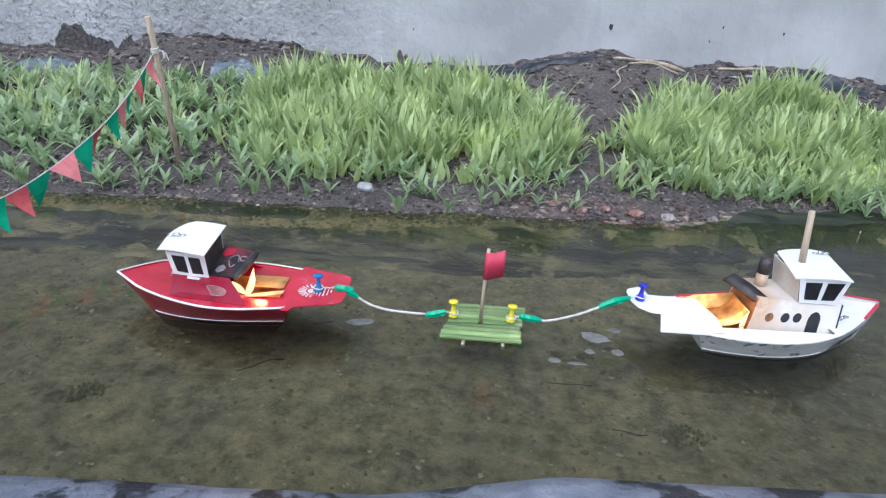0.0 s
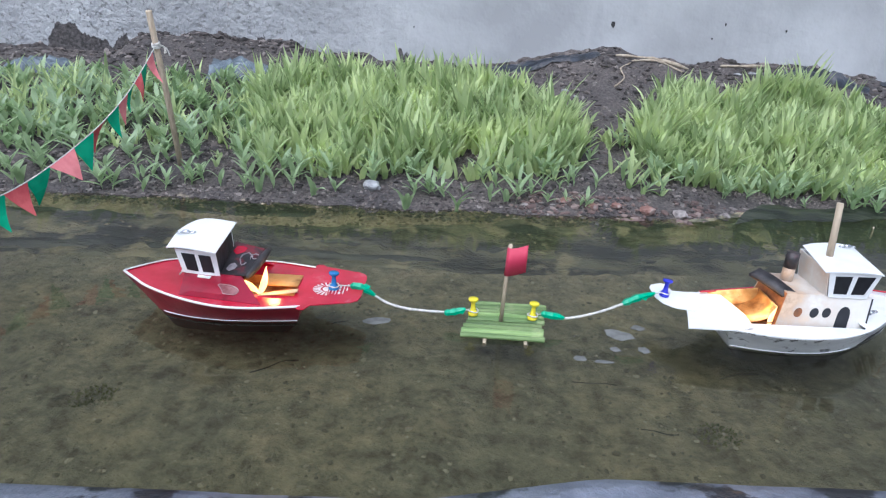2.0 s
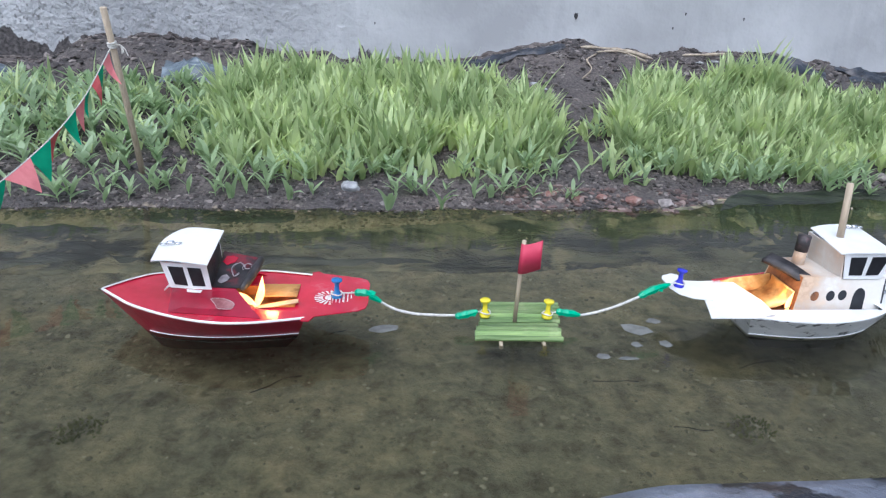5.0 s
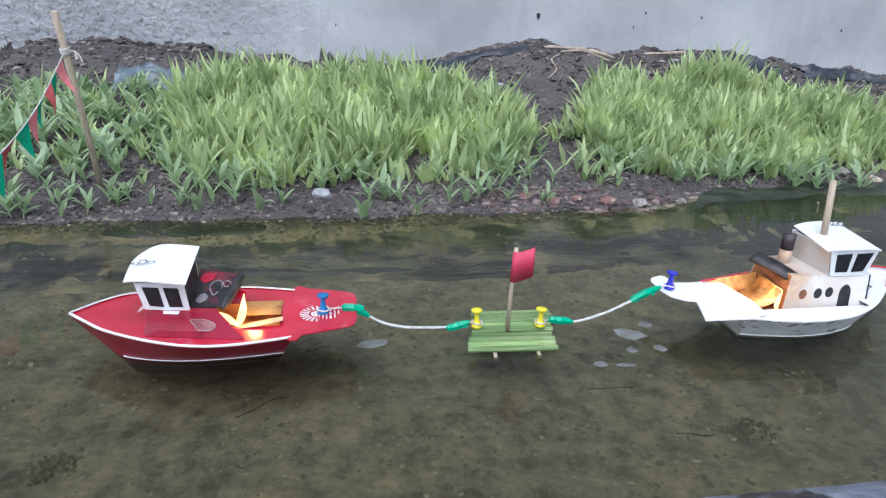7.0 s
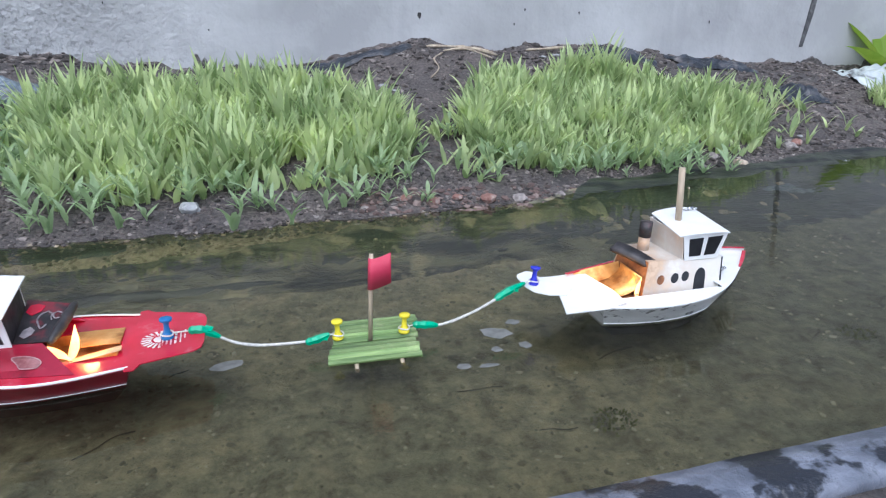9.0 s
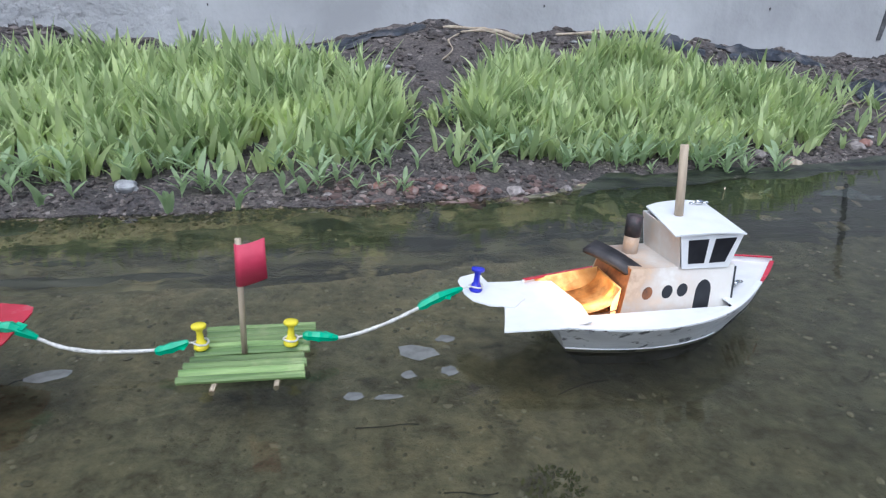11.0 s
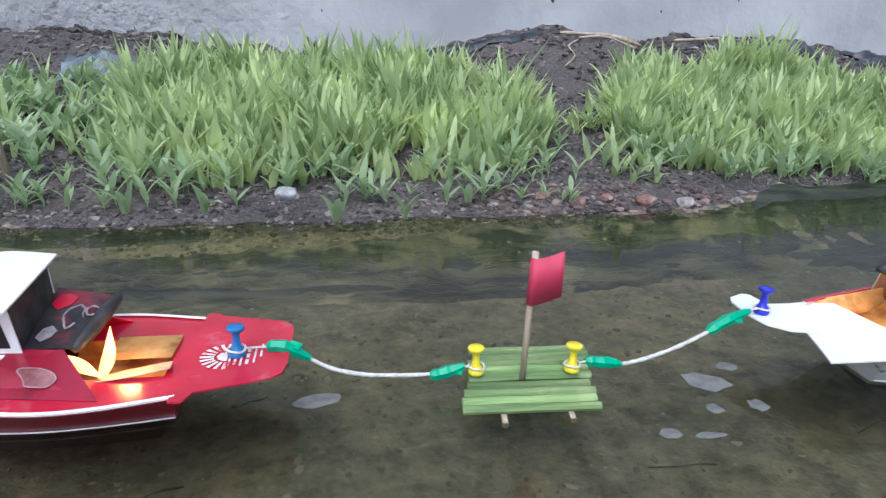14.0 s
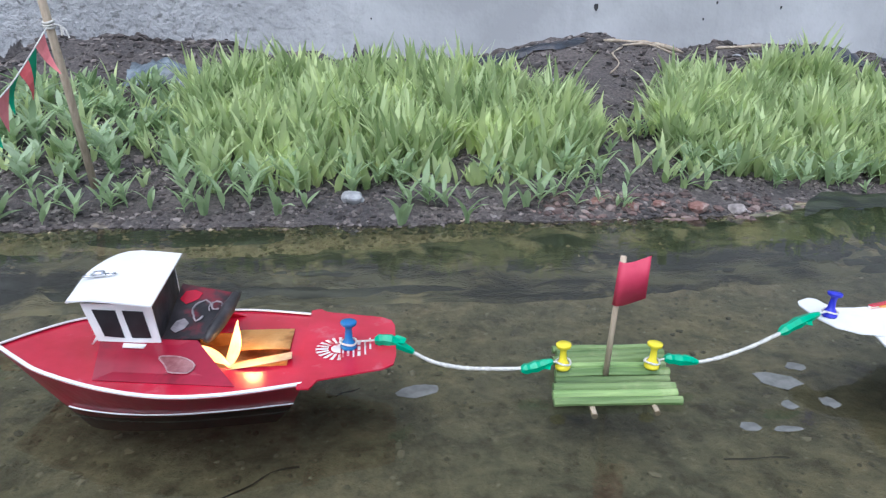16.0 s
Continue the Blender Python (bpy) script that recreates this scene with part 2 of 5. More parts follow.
DOWEL = surface("pale_dowel_wood", (0.38, 0.30, 0.21), (0.55, 0.45, 0.33), 30.0, 0.6, (0.30, 0.24, 0.17), 14.0, 0.3, stretch=(6, 6, 0.5))
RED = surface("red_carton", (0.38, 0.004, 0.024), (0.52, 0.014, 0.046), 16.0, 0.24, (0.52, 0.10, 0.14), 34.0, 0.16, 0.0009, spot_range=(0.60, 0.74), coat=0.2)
NEAR_HOUSE_RED = surface("darker_red_carton", (0.20, 0.004, 0.018), (0.33, 0.010, 0.036), 14.0, 0.30, (0.10, 0.004, 0.012), 22.0, 0.12, 0.0006, spot_range=(0.56, 0.74), coat=0.15)
# the hull's red: deck carton with the shade of its sides in the colour
SHADED_RED = surface("shaded_red_carton", (0.20, 0.004, 0.018), (0.30, 0.009, 0.032), 25.0, 0.38, bump=0.12, dist=0.0006, coat=0.1)
WHITE = surface("white_card", (0.72, 0.72, 0.715), (0.79, 0.79, 0.785), 30.0, 0.45, (0.70, 0.69, 0.66), 18.0, 0.08, 0.0004, spot_range=(0.62, 0.75))
CREAM = scorched_material()
SOOTED = surface("grubby_white_card", (0.58, 0.58, 0.58), (0.72, 0.72, 0.72), 40.0, 0.5, (0.08, 0.08, 0.08), 60.0, 0.1, 0.0004, spot_range=(0.57, 0.66), stretch=(0.45, 1, 1.8))
SOOTY = surface("sooty_red_carton", (0.010, 0.009, 0.010), (0.035, 0.030, 0.032), 60.0, 0.4, (0.20, 0.010, 0.022), 22.0, 0.3, 0.001, spot_range=(0.47, 0.60))
CHAR = surface("charred_card", (0.012, 0.011, 0.012), (0.045, 0.04, 0.042), 60.0, 0.5, (0.09, 0.05, 0.05), 34.0, 0.4, 0.001, spot_range=(0.6, 0.7))
INK = surface("black_ink", (0.008, 0.008, 0.01), (0.02, 0.02, 0.024), 60.0, 0.35, bump=0.05)
COPPER = surface("copper_foil", (0.66, 0.31, 0.08), (0.88, 0.55, 0.22), 35.0, 0.36, (0.40, 0.16, 0.04), 30.0, 0.4, 0.0015, metal=0.7, spot_range=(0.50, 0.66))
PALE_FOIL = surface("pale_foil", (0.50, 0.34, 0.19), (0.78, 0.62, 0.42), 45.0, 0.35, (0.45, 0.22, 0.08), 30.0, 0.4, 0.0015, metal=0.35, spot_range=(0.55, 0.7))
STEEL = surface("steel", (0.55, 0.55, 0.56), (0.70, 0.70, 0.70), 60.0, 0.25, metal=1.0, bump=0.05)
BAMBOO = surface("green_stalk", (0.10, 0.18, 0.05), (0.27, 0.37, 0.14), 22.0, 0.42, (0.36, 0.42, 0.20), 30.0, 0.4, 0.0008, stretch=(0.25, 5, 5), spot_range=(0.6, 0.75), by_object=0.4)
YELLOW = surface("yellow_plastic", (0.72, 0.60, 0.02), (0.78, 0.66, 0.04), 40.0, 0.25, bump=0.0)
SCORCH = surface("scorched_brown_card", (0.10, 0.035, 0.015), (0.36, 0.14, 0.045), 40.0, 0.55, (0.02, 0.015, 0.012), 26.0, 0.3, spot_range=(0.5, 0.65))
BLUE = surface("teal_blue_plastic", (0.015, 0.13, 0.36), (0.02, 0.17, 0.42), 40.0, 0.25, bump=0.0)
ULTRA = surface("ultramarine_plastic", (0.02, 0.025, 0.42), (0.03, 0.035, 0.50), 40.0, 0.22, bump=0.0)
CORD = surface("white_cotton_cord", (0.46, 0.44, 0.40), (0.70, 0.68, 0.63), 300.0, 0.9, bump=0.5, dist=0.0006)
TAPE = surface("green_tape", (0.0, 0.30, 0.15), (0.01, 0.40, 0.21), 60.0, 0.4, bump=0.2, dist=0.0008)
PAPER_GREEN = surface("green_paper", (0.0, 0.27, 0.13), (0.01, 0.36, 0.18), 40.0, 0.7, bump=0.1)
PAPER_RED = surface("red_paper", (0.50, 0.06, 0.07), (0.62, 0.12, 0.12), 40.0, 0.7, bump=0.1)
PAPER_PINK = surface("pink_paper", (0.68, 0.19, 0.20), (0.78, 0.26, 0.26), 40.0, 0.7, bump=0.1)
FLAME, EMBER = glow("flame", (1.0, 0.52, 0.14), 1.7), glow("flame_foot", (1.0, 0.36, 0.06), 1.2)


# ---- mesh helpers ----
ORIGIN = {}


def finish(name, bm, mat, parent=None, label="", smooth=False):
    """Links a bmesh in world places as one object; a part is shifted to its thing's base."""
    me = bpy.data.meshes.new(name)
    if parent:
        bmesh.ops.translate(bm, verts=bm.verts, vec=-ORIGIN[parent])
    bm.normal_update()
    bm.to_mesh(me)
    bm.free()
    me.materials.append(mat)
    if smooth:
        for p in me.polygons:
            p.use_smooth = True
    ob = new(name, me)
    if parent:
        ob.parent = parent
        ORIGIN[ob] = ORIGIN[parent]
    return tagged(ob, label)


def part(name, bm, material, parent, label="", smooth=False):
    return finish(name, bm, material, parent, label, smooth)


def thing(name, at, label, category, group=""):
    ob = new(name)
    ob.location = at
    ORIGIN[ob] = Vector(at)
    return tagged(ob, label, category, group)


def lone(name, bm, mat, at, label, category, group="", smooth=False):
    """A thing of one mesh, with its base at the given place."""
    at = Vector(at)
    bmesh.ops.translate(bm, verts=bm.verts, vec=-at)
    ob = finish(name, bm, mat, None, label, smooth)
    ob.location = at
    return tagged(ob, "", category, group)


def sheet(pts, thick, bm=None, sag=0.0):
    """A card cut to the outline pts (in one plane, more or less), thick along its normal."""
    bm = bm or bmesh.new()
    pts = [Vector(p) for p in pts]
    n = Vector((0, 0, 0))
    for a, b in zip(pts, pts[1:] + pts[:1]):
        n += a.cross(b)
    n.normalize()
    top = [bm.verts.new(p + n * thick / 2) for p in pts]
    low = [bm.verts.new(p - n * thick / 2) for p in pts]
    bm.faces.new(top)
    bm.faces.new(low[::-1])
    for i in range(len(pts)):
        j = (i + 1) % len(pts)
        bm.faces.new((top[i], low[i], low[j], top[j]))
    return bm


def tube(pts, r, sides=8, bm=None, taper=None):
    """A round rod along pts; r is one radius or one per point."""
    bm = bm or bmesh.new()
    pts = [Vector(p) for p in pts]
    radii = r if isinstance(r, (list, tuple)) else [r] * len(pts)
    rings = []
    side = None
    for i, p in enumerate(pts):
        d = (pts[min(i + 1, len(pts) - 1)] - pts[max(i - 1, 0)]).normalized()
        if side is None:
            side = d.orthogonal().normalized()
        side = (side - d * side.dot(d)).normalized()
        up = d.cross(side)
        rings.append([bm.verts.new(p + (side * math.cos(a) + up * math.sin(a)) * radii[i]) for a in [2 * math.pi * k / sides for k in range(sides)]])
    for a, b in zip(rings, rings[1:]):
        for k in range(sides):
            bm.faces.new((a[k], a[(k + 1) % sides], b[(k + 1) % sides], b[k]))
    bm.faces.new(rings[0][::-1])
    bm.faces.new(rings[-1])
    return bm


def lathe(profile, base, axis=(0, 0, 1), sides=16, bm=None):
    """A turned solid: profile rows of (height, radius) along axis from base."""
    axis, base = Vector(axis).normalized(), Vector(base)
    return tube([base + axis * h for h, r in profile], [max(r, 0.0002) for h, r in profile], sides, bm)


def strip(lower, upper, thick, bm=None):
    """A bent card between two rows of points."""
    bm = bm or bmesh.new()
    lower, upper = [Vector(p) for p in lower], [Vector(p) for p in upper]
    quads = []
    for i in range(len(lower)):
        j, k = max(i - 1, 0), min(i + 1, len(lower) - 1)
        n = (lower[k] - lower[j]).cross(upper[i] - lower[i]).normalized() * thick / 2
        quads.append([bm.verts.new(lower[i] + n), bm.verts.new(upper[i] + n), bm.verts.new(upper[i] - n), bm.verts.new(lower[i] - n)])
    for a, b in zip(quads, quads[1:]):
        for k in range(4):
            bm.faces.new((a[k], b[k], b[(k + 1) % 4], a[(k + 1) % 4]))
    bm.faces.new(quads[0])
    bm.faces.new(quads[-1][::-1])
    return bm


def curve_points(pts, n):
    """n + 1 points on a smooth curve through pts (Catmull-Rom)."""
    pts = [Vector(p) for p in pts]
    out = []
    for s in range(n + 1):
        u = s / n * (len(pts) - 1)
        i = min(int(u), len(pts) - 2)
        f = u - i
        p0, p1, p2, p3 = pts[max(i - 1, 0)], pts[i], pts[i + 1], pts[min(i + 2, len(pts) - 1)]
        out.append(0.5 * (2 * p1 + (p2 - p0) * f + (2 * p0 - 5 * p1 + 4 * p2 - p3) * f * f + (3 * p1 - p0 - 3 * p2 + p3) * f ** 3))
    return out


def rock(r, seed, squash=0.7, detail=2):
    bm = bmesh.new()
    bmesh.ops.create_icosphere(bm, subdivisions=detail, radius=r)
    for v in bm.verts:
        d = noise.noise(v.co / r * 1.3 + Vector((seed * 7.1, seed, 3))) * 0.45
        v.co *= 1 + d
        v.co.z *= squash
    return bm


# ---- the setting ----
WALL_Y = 2.49


def lerp_rows(x, rows):
    return float(np.interp(x, [r[0] for r in rows], [r[1] for r in rows]))


KERB_EDGE = [(-60, 0.487), (0.48, 0.487), (0.66, 0.528), (60, 0.532)]
EDGE = [(-60, 1.40), (-1.0, 1.40), (-0.75, 1.385), (-0.2, 1.42), (0.3, 1.425), (0.7, 1.43), (1.0, 1.45), (1.12, 1.475), (1.22, 1.53), (1.8, 1.60), (2.2, 1.68), (60, 1.70)]
SLOPE = [(-60, 0.17), (0.1, 0.18), (0.9, 0.235), (60, 0.235)]
HEAP = [(-60, 0.0), (-0.64, 0.0), (-0.56, 0.06), (-0.33, 0.085), (-0.10, 0.07), (0.06, 0.045), (0.30, 0.01), (0.70, 0.0), (0.80, 0.01), (0.95, 0.055), (1.20, 0.075), (1.36, 0.05), (1.52, 0.07), (1.8, 0.075), (2.25, 0.045), (2.5, 0.02), (3.0, 0.0), (60, 0.0)]


def wobble(x, y, s, k=0.0):
    return noise.noise((x * s, y * s, k))


def ground_z(x, y):
    """The height of the ground: dry edge, channel, and the bank that rises to the wall."""
    edge = lerp_rows(x, EDGE) + 0.025 * wobble(x, 0.0, 6.0, 2.0) + 0.012 * wobble(x, 0, 22.0, 5.0)
    if y > WALL_Y + 0.05:
        return 0.2
    near = lerp_rows(x, KERB_EDGE)
    if y < near - 0.066:
        return 0.014 + 0.005 * wobble(x, y, 9.0)
    if y < near:
        return -0.02
    if y < edge:
        d = edge - y
        z = -float(np.interp(d, [0, 0.05, 0.16, 0.22, 0.36, 2.0], [0.0, 0.009, 0.030, 0.045, 0.055, 0.060]))
        z += min(1.0, d / 0.1) * (0.006 * wobble(x, y, 11.0, 1.0) + 0.005 * wobble(x, y, 34.0, 4.0) + 0.002 * wobble(x, y, 80.0, 7.0))
        return z
    d = y - edge
    s = lerp_rows(x, SLOPE)
    z = float(np.interp(d, [0, 0.03, 0.12, 0.75, 1.2], [0.0, 0.008, 0.03, 0.03 + 0.63 * s, 0.03 + 1.03 * s]))
    z += min(1.0, d / 0.08) * (0.010 * wobble(x, y, 8.0) + 0.007 * wobble(x, y, 26.0, 3.0) + 0.004 * wobble(x, y, 70.0, 6.0))
    if y > 2.1:
        z += lerp_rows(x, HEAP) * min(1.0, (y - 2.1) / 0.25) * (1 + 0.25 * wobble(x, y, 12.0, 8.0))
        # soil thrown up unevenly along the foot of the wall
        z += max(0.0, y - 2.36) / 0.13 * 0.025 * max(0.0, wobble(x, 0.0, 7.0, 9.0) + 0.5 * wobble(x, 0.0, 23.0, 9.0))
    return z


def spread(lo, hi, step, far):
    """Grid lines: even between lo and hi, then wider and wider out to far."""
    inner = list(np.arange(lo, hi + step / 2, step))
    out, d = [], step
    a, b = lo, hi
    left, right = [], []
    while a > -far or b < far:
        d *= 1.9
        a, b = max(a - d, -far), min(b + d, far)
        left.append(a)
        right.append(b)
    return sorted(set(left)) + inner + sorted(set(right))


def build_ground():
    xs = spread(-1.7, 3.6, 0.0125, 60.0)
    ys = [y for y in spread(0.2, 2.56, 0.0125, 60.0)]
    nx, ny = len(xs), len(ys)
    verts = [(x, y, ground_z(x, y)) for y in ys for x in xs]
    faces = []
    for j in range(ny - 1):
        for i in range(nx - 1):
            a = j * nx + i
            faces.append((a, a + 1, a + 1 + nx, a + nx))
    me = bpy.data.meshes.new("ground")
    me.from_pydata(verts, [], faces)
    me.materials.append(SOIL)
    me.polygons.foreach_set("use_smooth", [True] * len(faces))
    return tagged(new("ground", me), "dark damp soil bank and silty channel bottom", "ground", kind="structure")


build_ground()

# the water: one sheet between the kerb and the bank
bm = bmesh.new()
grid = [[bm.verts.new((x, y, 0.0)) for x in (-60, -2, 4, 60)] for y in (0.48, 1.72)]
for i in range(3):
    bm.faces.new((grid[0][i], grid[0][i + 1], grid[1][i + 1], grid[1][i]))
tagged(finish("water", bm, WATER), "still shallow murky water over brown silt", "water", kind="structure")

# the wall behind the bank
bm = bmesh.new()
bmesh.ops.create_cube(bm, size=1.0, matrix=Matrix.Translation((0, WALL_Y + 0.1, 1.2)) @ Matrix.Diagonal((120, 0.2, 2.6, 1)))
tagged(finish("wall_north", bm, WALL), "grey cement-rendered wall, pitted and stained", "wall", kind="structure")


def kerb():
    """The near edge: a ledge wrapped in a wet plastic sheet, with lapped, wrinkled pieces."""
    rng = random.Random(4)
    cuts = [-60, -1.6, -0.55, 0.31, 0.93, 1.75, 60]
    for a, b in zip(cuts, cuts[1:]):
        bm = bmesh.new()
        n = 2 if b - a > 5 else max(8, int((b - a) / 0.02))
        lift = rng.uniform(0.0, 0.004)
        prev = None
        for i in range(n + 1):
            x = a + (b - a) * i / n + (0.004 if i == n else 0)
            w = 0.0015 * wobble(x, 0, 14.0, 3.0) if n > 2 else 0
            h = 0.002 * wobble(x, 1.0, 20.0, 5.0) if n > 2 else 0
            e = lerp_rows(x, KERB_EDGE)
            prof = [(-0.071, -0.004), (-0.066, 0.014 + lift), (-0.054, 0.021 + lift + h), (-0.027 + w, 0.019 + lift - h), (-0.004 + w, 0.014 + lift), (0.0025 + w, 0.0), (0.004, -0.06), (0.006, -0.125)]
            row = [bm.verts.new((x, e + y, z)) for y, z in prof] + [bm.verts.new((x, e - 0.071, -0.125))]
            if prev:
                for k in range(len(row) - 1):
                    bm.faces.new((prev[k], row[k], row[k + 1], prev[k + 1]))
            prev = row
        tagged(finish("kerb", bm, KERB, smooth=True), "low kerb wrapped in wet silt-smeared plastic sheet", "kerb", kind="structure")


kerb()


def liner(name, x0, x1, rows, mat, label, seed):
    """A lapped piece of pond liner with folds that run along the bank. rows: distance from the water's edge, height."""
    bm = bmesh.new()
    n = int((x1 - x0) / 0.015)
    grid = []
    for i in range(n + 1):
        x = x0 + (x1 - x0) * i / n
        e = lerp_rows(x, EDGE)
        ends = min(1.0, min(i, n - i) / 6)
        line = []
        mid = sum(r[0] for r in rows) / len(rows)
        slim = max(0.0, min(1.0, min(x - x0, x1 - x) / 0.16)) ** 0.5
        for k, (d, z) in enumerate(rows):
            d = mid + (d - mid) * (0.08 + 0.92 * slim)
            y = e + d + 0.02 * wobble(x, k * 0.4, 5.0, seed) + 0.008 * wobble(x, k, 19.0, seed)
            zz = z + ends * (0.012 * wobble(x * 1.0, k * 0.7, 6.0, seed + 2) + 0.006 * wobble(x, k, 22.0, seed + 5))
            g = ground_z(x, y)
            line.append(bm.verts.new((x, y, g + 0.002 + max(zz - g - 0.002, 0.0) * slim if k else g - 0.02)))
        grid.append(line)
    for a, b in zip(grid, grid[1:]):
        for k in range(len(rows) - 1):
            bm.faces.new((a[k], b[k], b[k + 1], a[k + 1]))
    return tagged(finish(name, bm, mat, smooth=True), label, "pond liner", kind="structure")


FILM_TOP = [(-1.75, -0.10), (-0.2, -0.085), (0.15, -0.115), (0.36, -0.10), (0.50, -0.085), (0.62, -0.060), (0.68, -0.035), (0.74, -0.070), (0.86, -0.060), (1.0, -0.040), (1.12, -0.02), (1.25, -0.004)]


def channel_film():
    """The long sheet that lines the foot of the bank under the water: silted, with sharp folds along it and a torn upper edge."""
    bm = bmesh.new()
    n, rows = 270, 26
    grid = []
    for i in range(n + 1):
        x = -1.75 + 3.0 * i / n
        e = lerp_rows(x, EDGE)
        top = lerp_rows(x, FILM_TOP) + 0.018 * round(2.2 * wobble(x, 3.0, 5.0, 31.0)) / 2.2 + 0.010 * wobble(x, 1.0, 17.0, 33.0)
        low = -0.245 + 0.022 * wobble(x, 5.0, 2.6, 35.0)
        line = []
        for k in range(rows + 1):
            d = low + (top - low) * k / rows
            y = e + d
            fold = max(0.0, 1 - 4.0 * abs(wobble(x * 0.16, y, 13.0, 37.0))) ** 2 * 0.011
            cross = max(0.0, 1 - 7.0 * abs(wobble(x * 0.8 + y, y * 0.5 - x * 0.35, 6.0, 39.0))) ** 2 * 0.005
            lift = (fold + cross) * (0.25 + 0.75 * math.sin(math.pi * k / rows)) + (0.006 if k == rows else 0.003)
            line.append(bm.verts.new((x, y, min(ground_z(x, y) + lift, 0.004) if 0 < k else ground_z(x, y) - 0.012)))
        grid.append(line)
    for a, b in zip(grid, grid[1:]):
        for k in range(rows):
            bm.faces.new((a[k], b[k], b[k + 1], a[k + 1]))
    tagged(finish("pond_liner", bm, SLIMED_FOLDS, smooth=True), "dark silted pond liner in long folds under shallow water", "pond liner", kind="structure")


channel_film()
liner("pond_liner", -0.07, 0.24, [(-0.10, -0.05), (-0.075, -0.022), (-0.05, -0.016), (-0.03, -0.012), (-0.012, -0.007), (0.0, -0.03)], DARK_LINER, "torn black plastic patch lying under shallow water", 17)
for x0, x1, d, w, k in ((-1.6, -0.15, -0.215, 0.022, 41), (-0.30, 0.52, -0.205, 0.020, 43), (0.34, 1.14, -0.125, 0.017, 45), (0.62, 1.20, -0.075, 0.013, 47), (0.16, 0.60, -0.150, 0.016, 49), (0.90, 1.25, -0.19, 0.018, 51)):
    liner("pond_liner", x0, x1, [(d - w, -0.07), (d - 0.4 * w, -0.020 + 0.05 * d), (d + 0.3 * w, -0.022 + 0.05 * d), (d + w, -0.06)], DARK_LINER, "sharp dark fold of liner under the water", k)
liner("pond_liner", 0.50, 0.98, [(-0.20, -0.07), (-0.175, -0.032), (-0.16, -0.030), (-0.135, -0.026), (-0.12, -0.05)], DARK_LINER, "black fold of liner lying under the water", 23)
liner("pond_liner", 1.14, 3.4, [(-0.40, -0.09), (-0.30, -0.06), (-0.22, -0.04), (-0.15, -0.028), (-0.09, -0.01), (-0.03, 0.004), (0.01, 0.014)], DARK_LINER, "black pond liner reaching up to the soil edge", 11)


# ---- plants ----
def blade(vs, fs, base, lean, length, width, droop, fold=0.25, n=4):
    """One leaf: a tapered, bent strip with a shallow keel, tied to its base."""
    out = Vector((math.cos(lean[0]), math.sin(lean[0]), 0))
    across = Vector((-out.y, out.x, 0))
    p, ang = Vector(base), lean[1]
    start = len(vs)
    for i in range(n + 1):
        u = i / n
        w = width * (math.sin(math.pi * (0.16 + 0.84 * u) ** 0.95) if u < 1 else 0.0)
        mid = p.copy()
        mid.z -= w * fold
        vs.extend([tuple(p - across * w / 2), tuple(mid), tuple(p + across * w / 2)])
        d = out * math.sin(ang) + Vector((0, 0, math.cos(ang)))
        p = p + d * (length / n)
        ang += droop / n
    for i in range(n):
        a = start + 3 * i
        fs.append((a, a + 1, a + 4, a + 3))
        fs.append((a + 1, a + 2, a + 5, a + 4))


def sprout(vs, fs, rng, base, height, leaves, width, spread_a, droop):
    """A grass plant: a few blades from one foot."""
    a0 = rng.uniform(0, 6.28)
    for k in range(leaves):
        h = height * rng.uniform(0.6, 1.1)
        blade(vs, fs, base, (a0 + k * 2.4 + rng.uniform(-0.4, 0.4), rng.uniform(0.03, spread_a)), h, width * rng.uniform(0.7, 1.2), rng.uniform(0.1, droop))


def seedling(vs, fs, rng, base, height, leaves, width):
    """A broad-leaved seedling: a thin stem with lance-shaped leaves."""
    b = Vector(base)
    a0 = rng.uniform(0, 6.28)
    blade(vs, fs, base, (a0, 0.1), height * 0.75, 0.004, 0.1, 0.5, 2)
    for k in range(leaves):
        u = 0.25 + 0.6 * k / leaves
        foot = b + Vector((0.002 * k * math.cos(a0), 0.002 * k * math.sin(a0), height * 0.75 * u))
        blade(vs, fs, foot, (a0 + k * 2.3 + rng.uniform(-0.3, 0.3), rng.uniform(0.35, 0.95)), height * rng.uniform(0.55, 0.9), width * rng.uniform(0.8, 1.25), rng.uniform(0.2, 0.9))


def stuff(name, vs, fs, mat, label, category):
    me = bpy.data.meshes.new(name)
    me.from_pydata(vs, [], fs)
    me.materials.append(mat)
    me.polygons.foreach_set("use_smooth", [True] * len(fs))
    return tagged(new(name, me), label, category, kind="stuff")


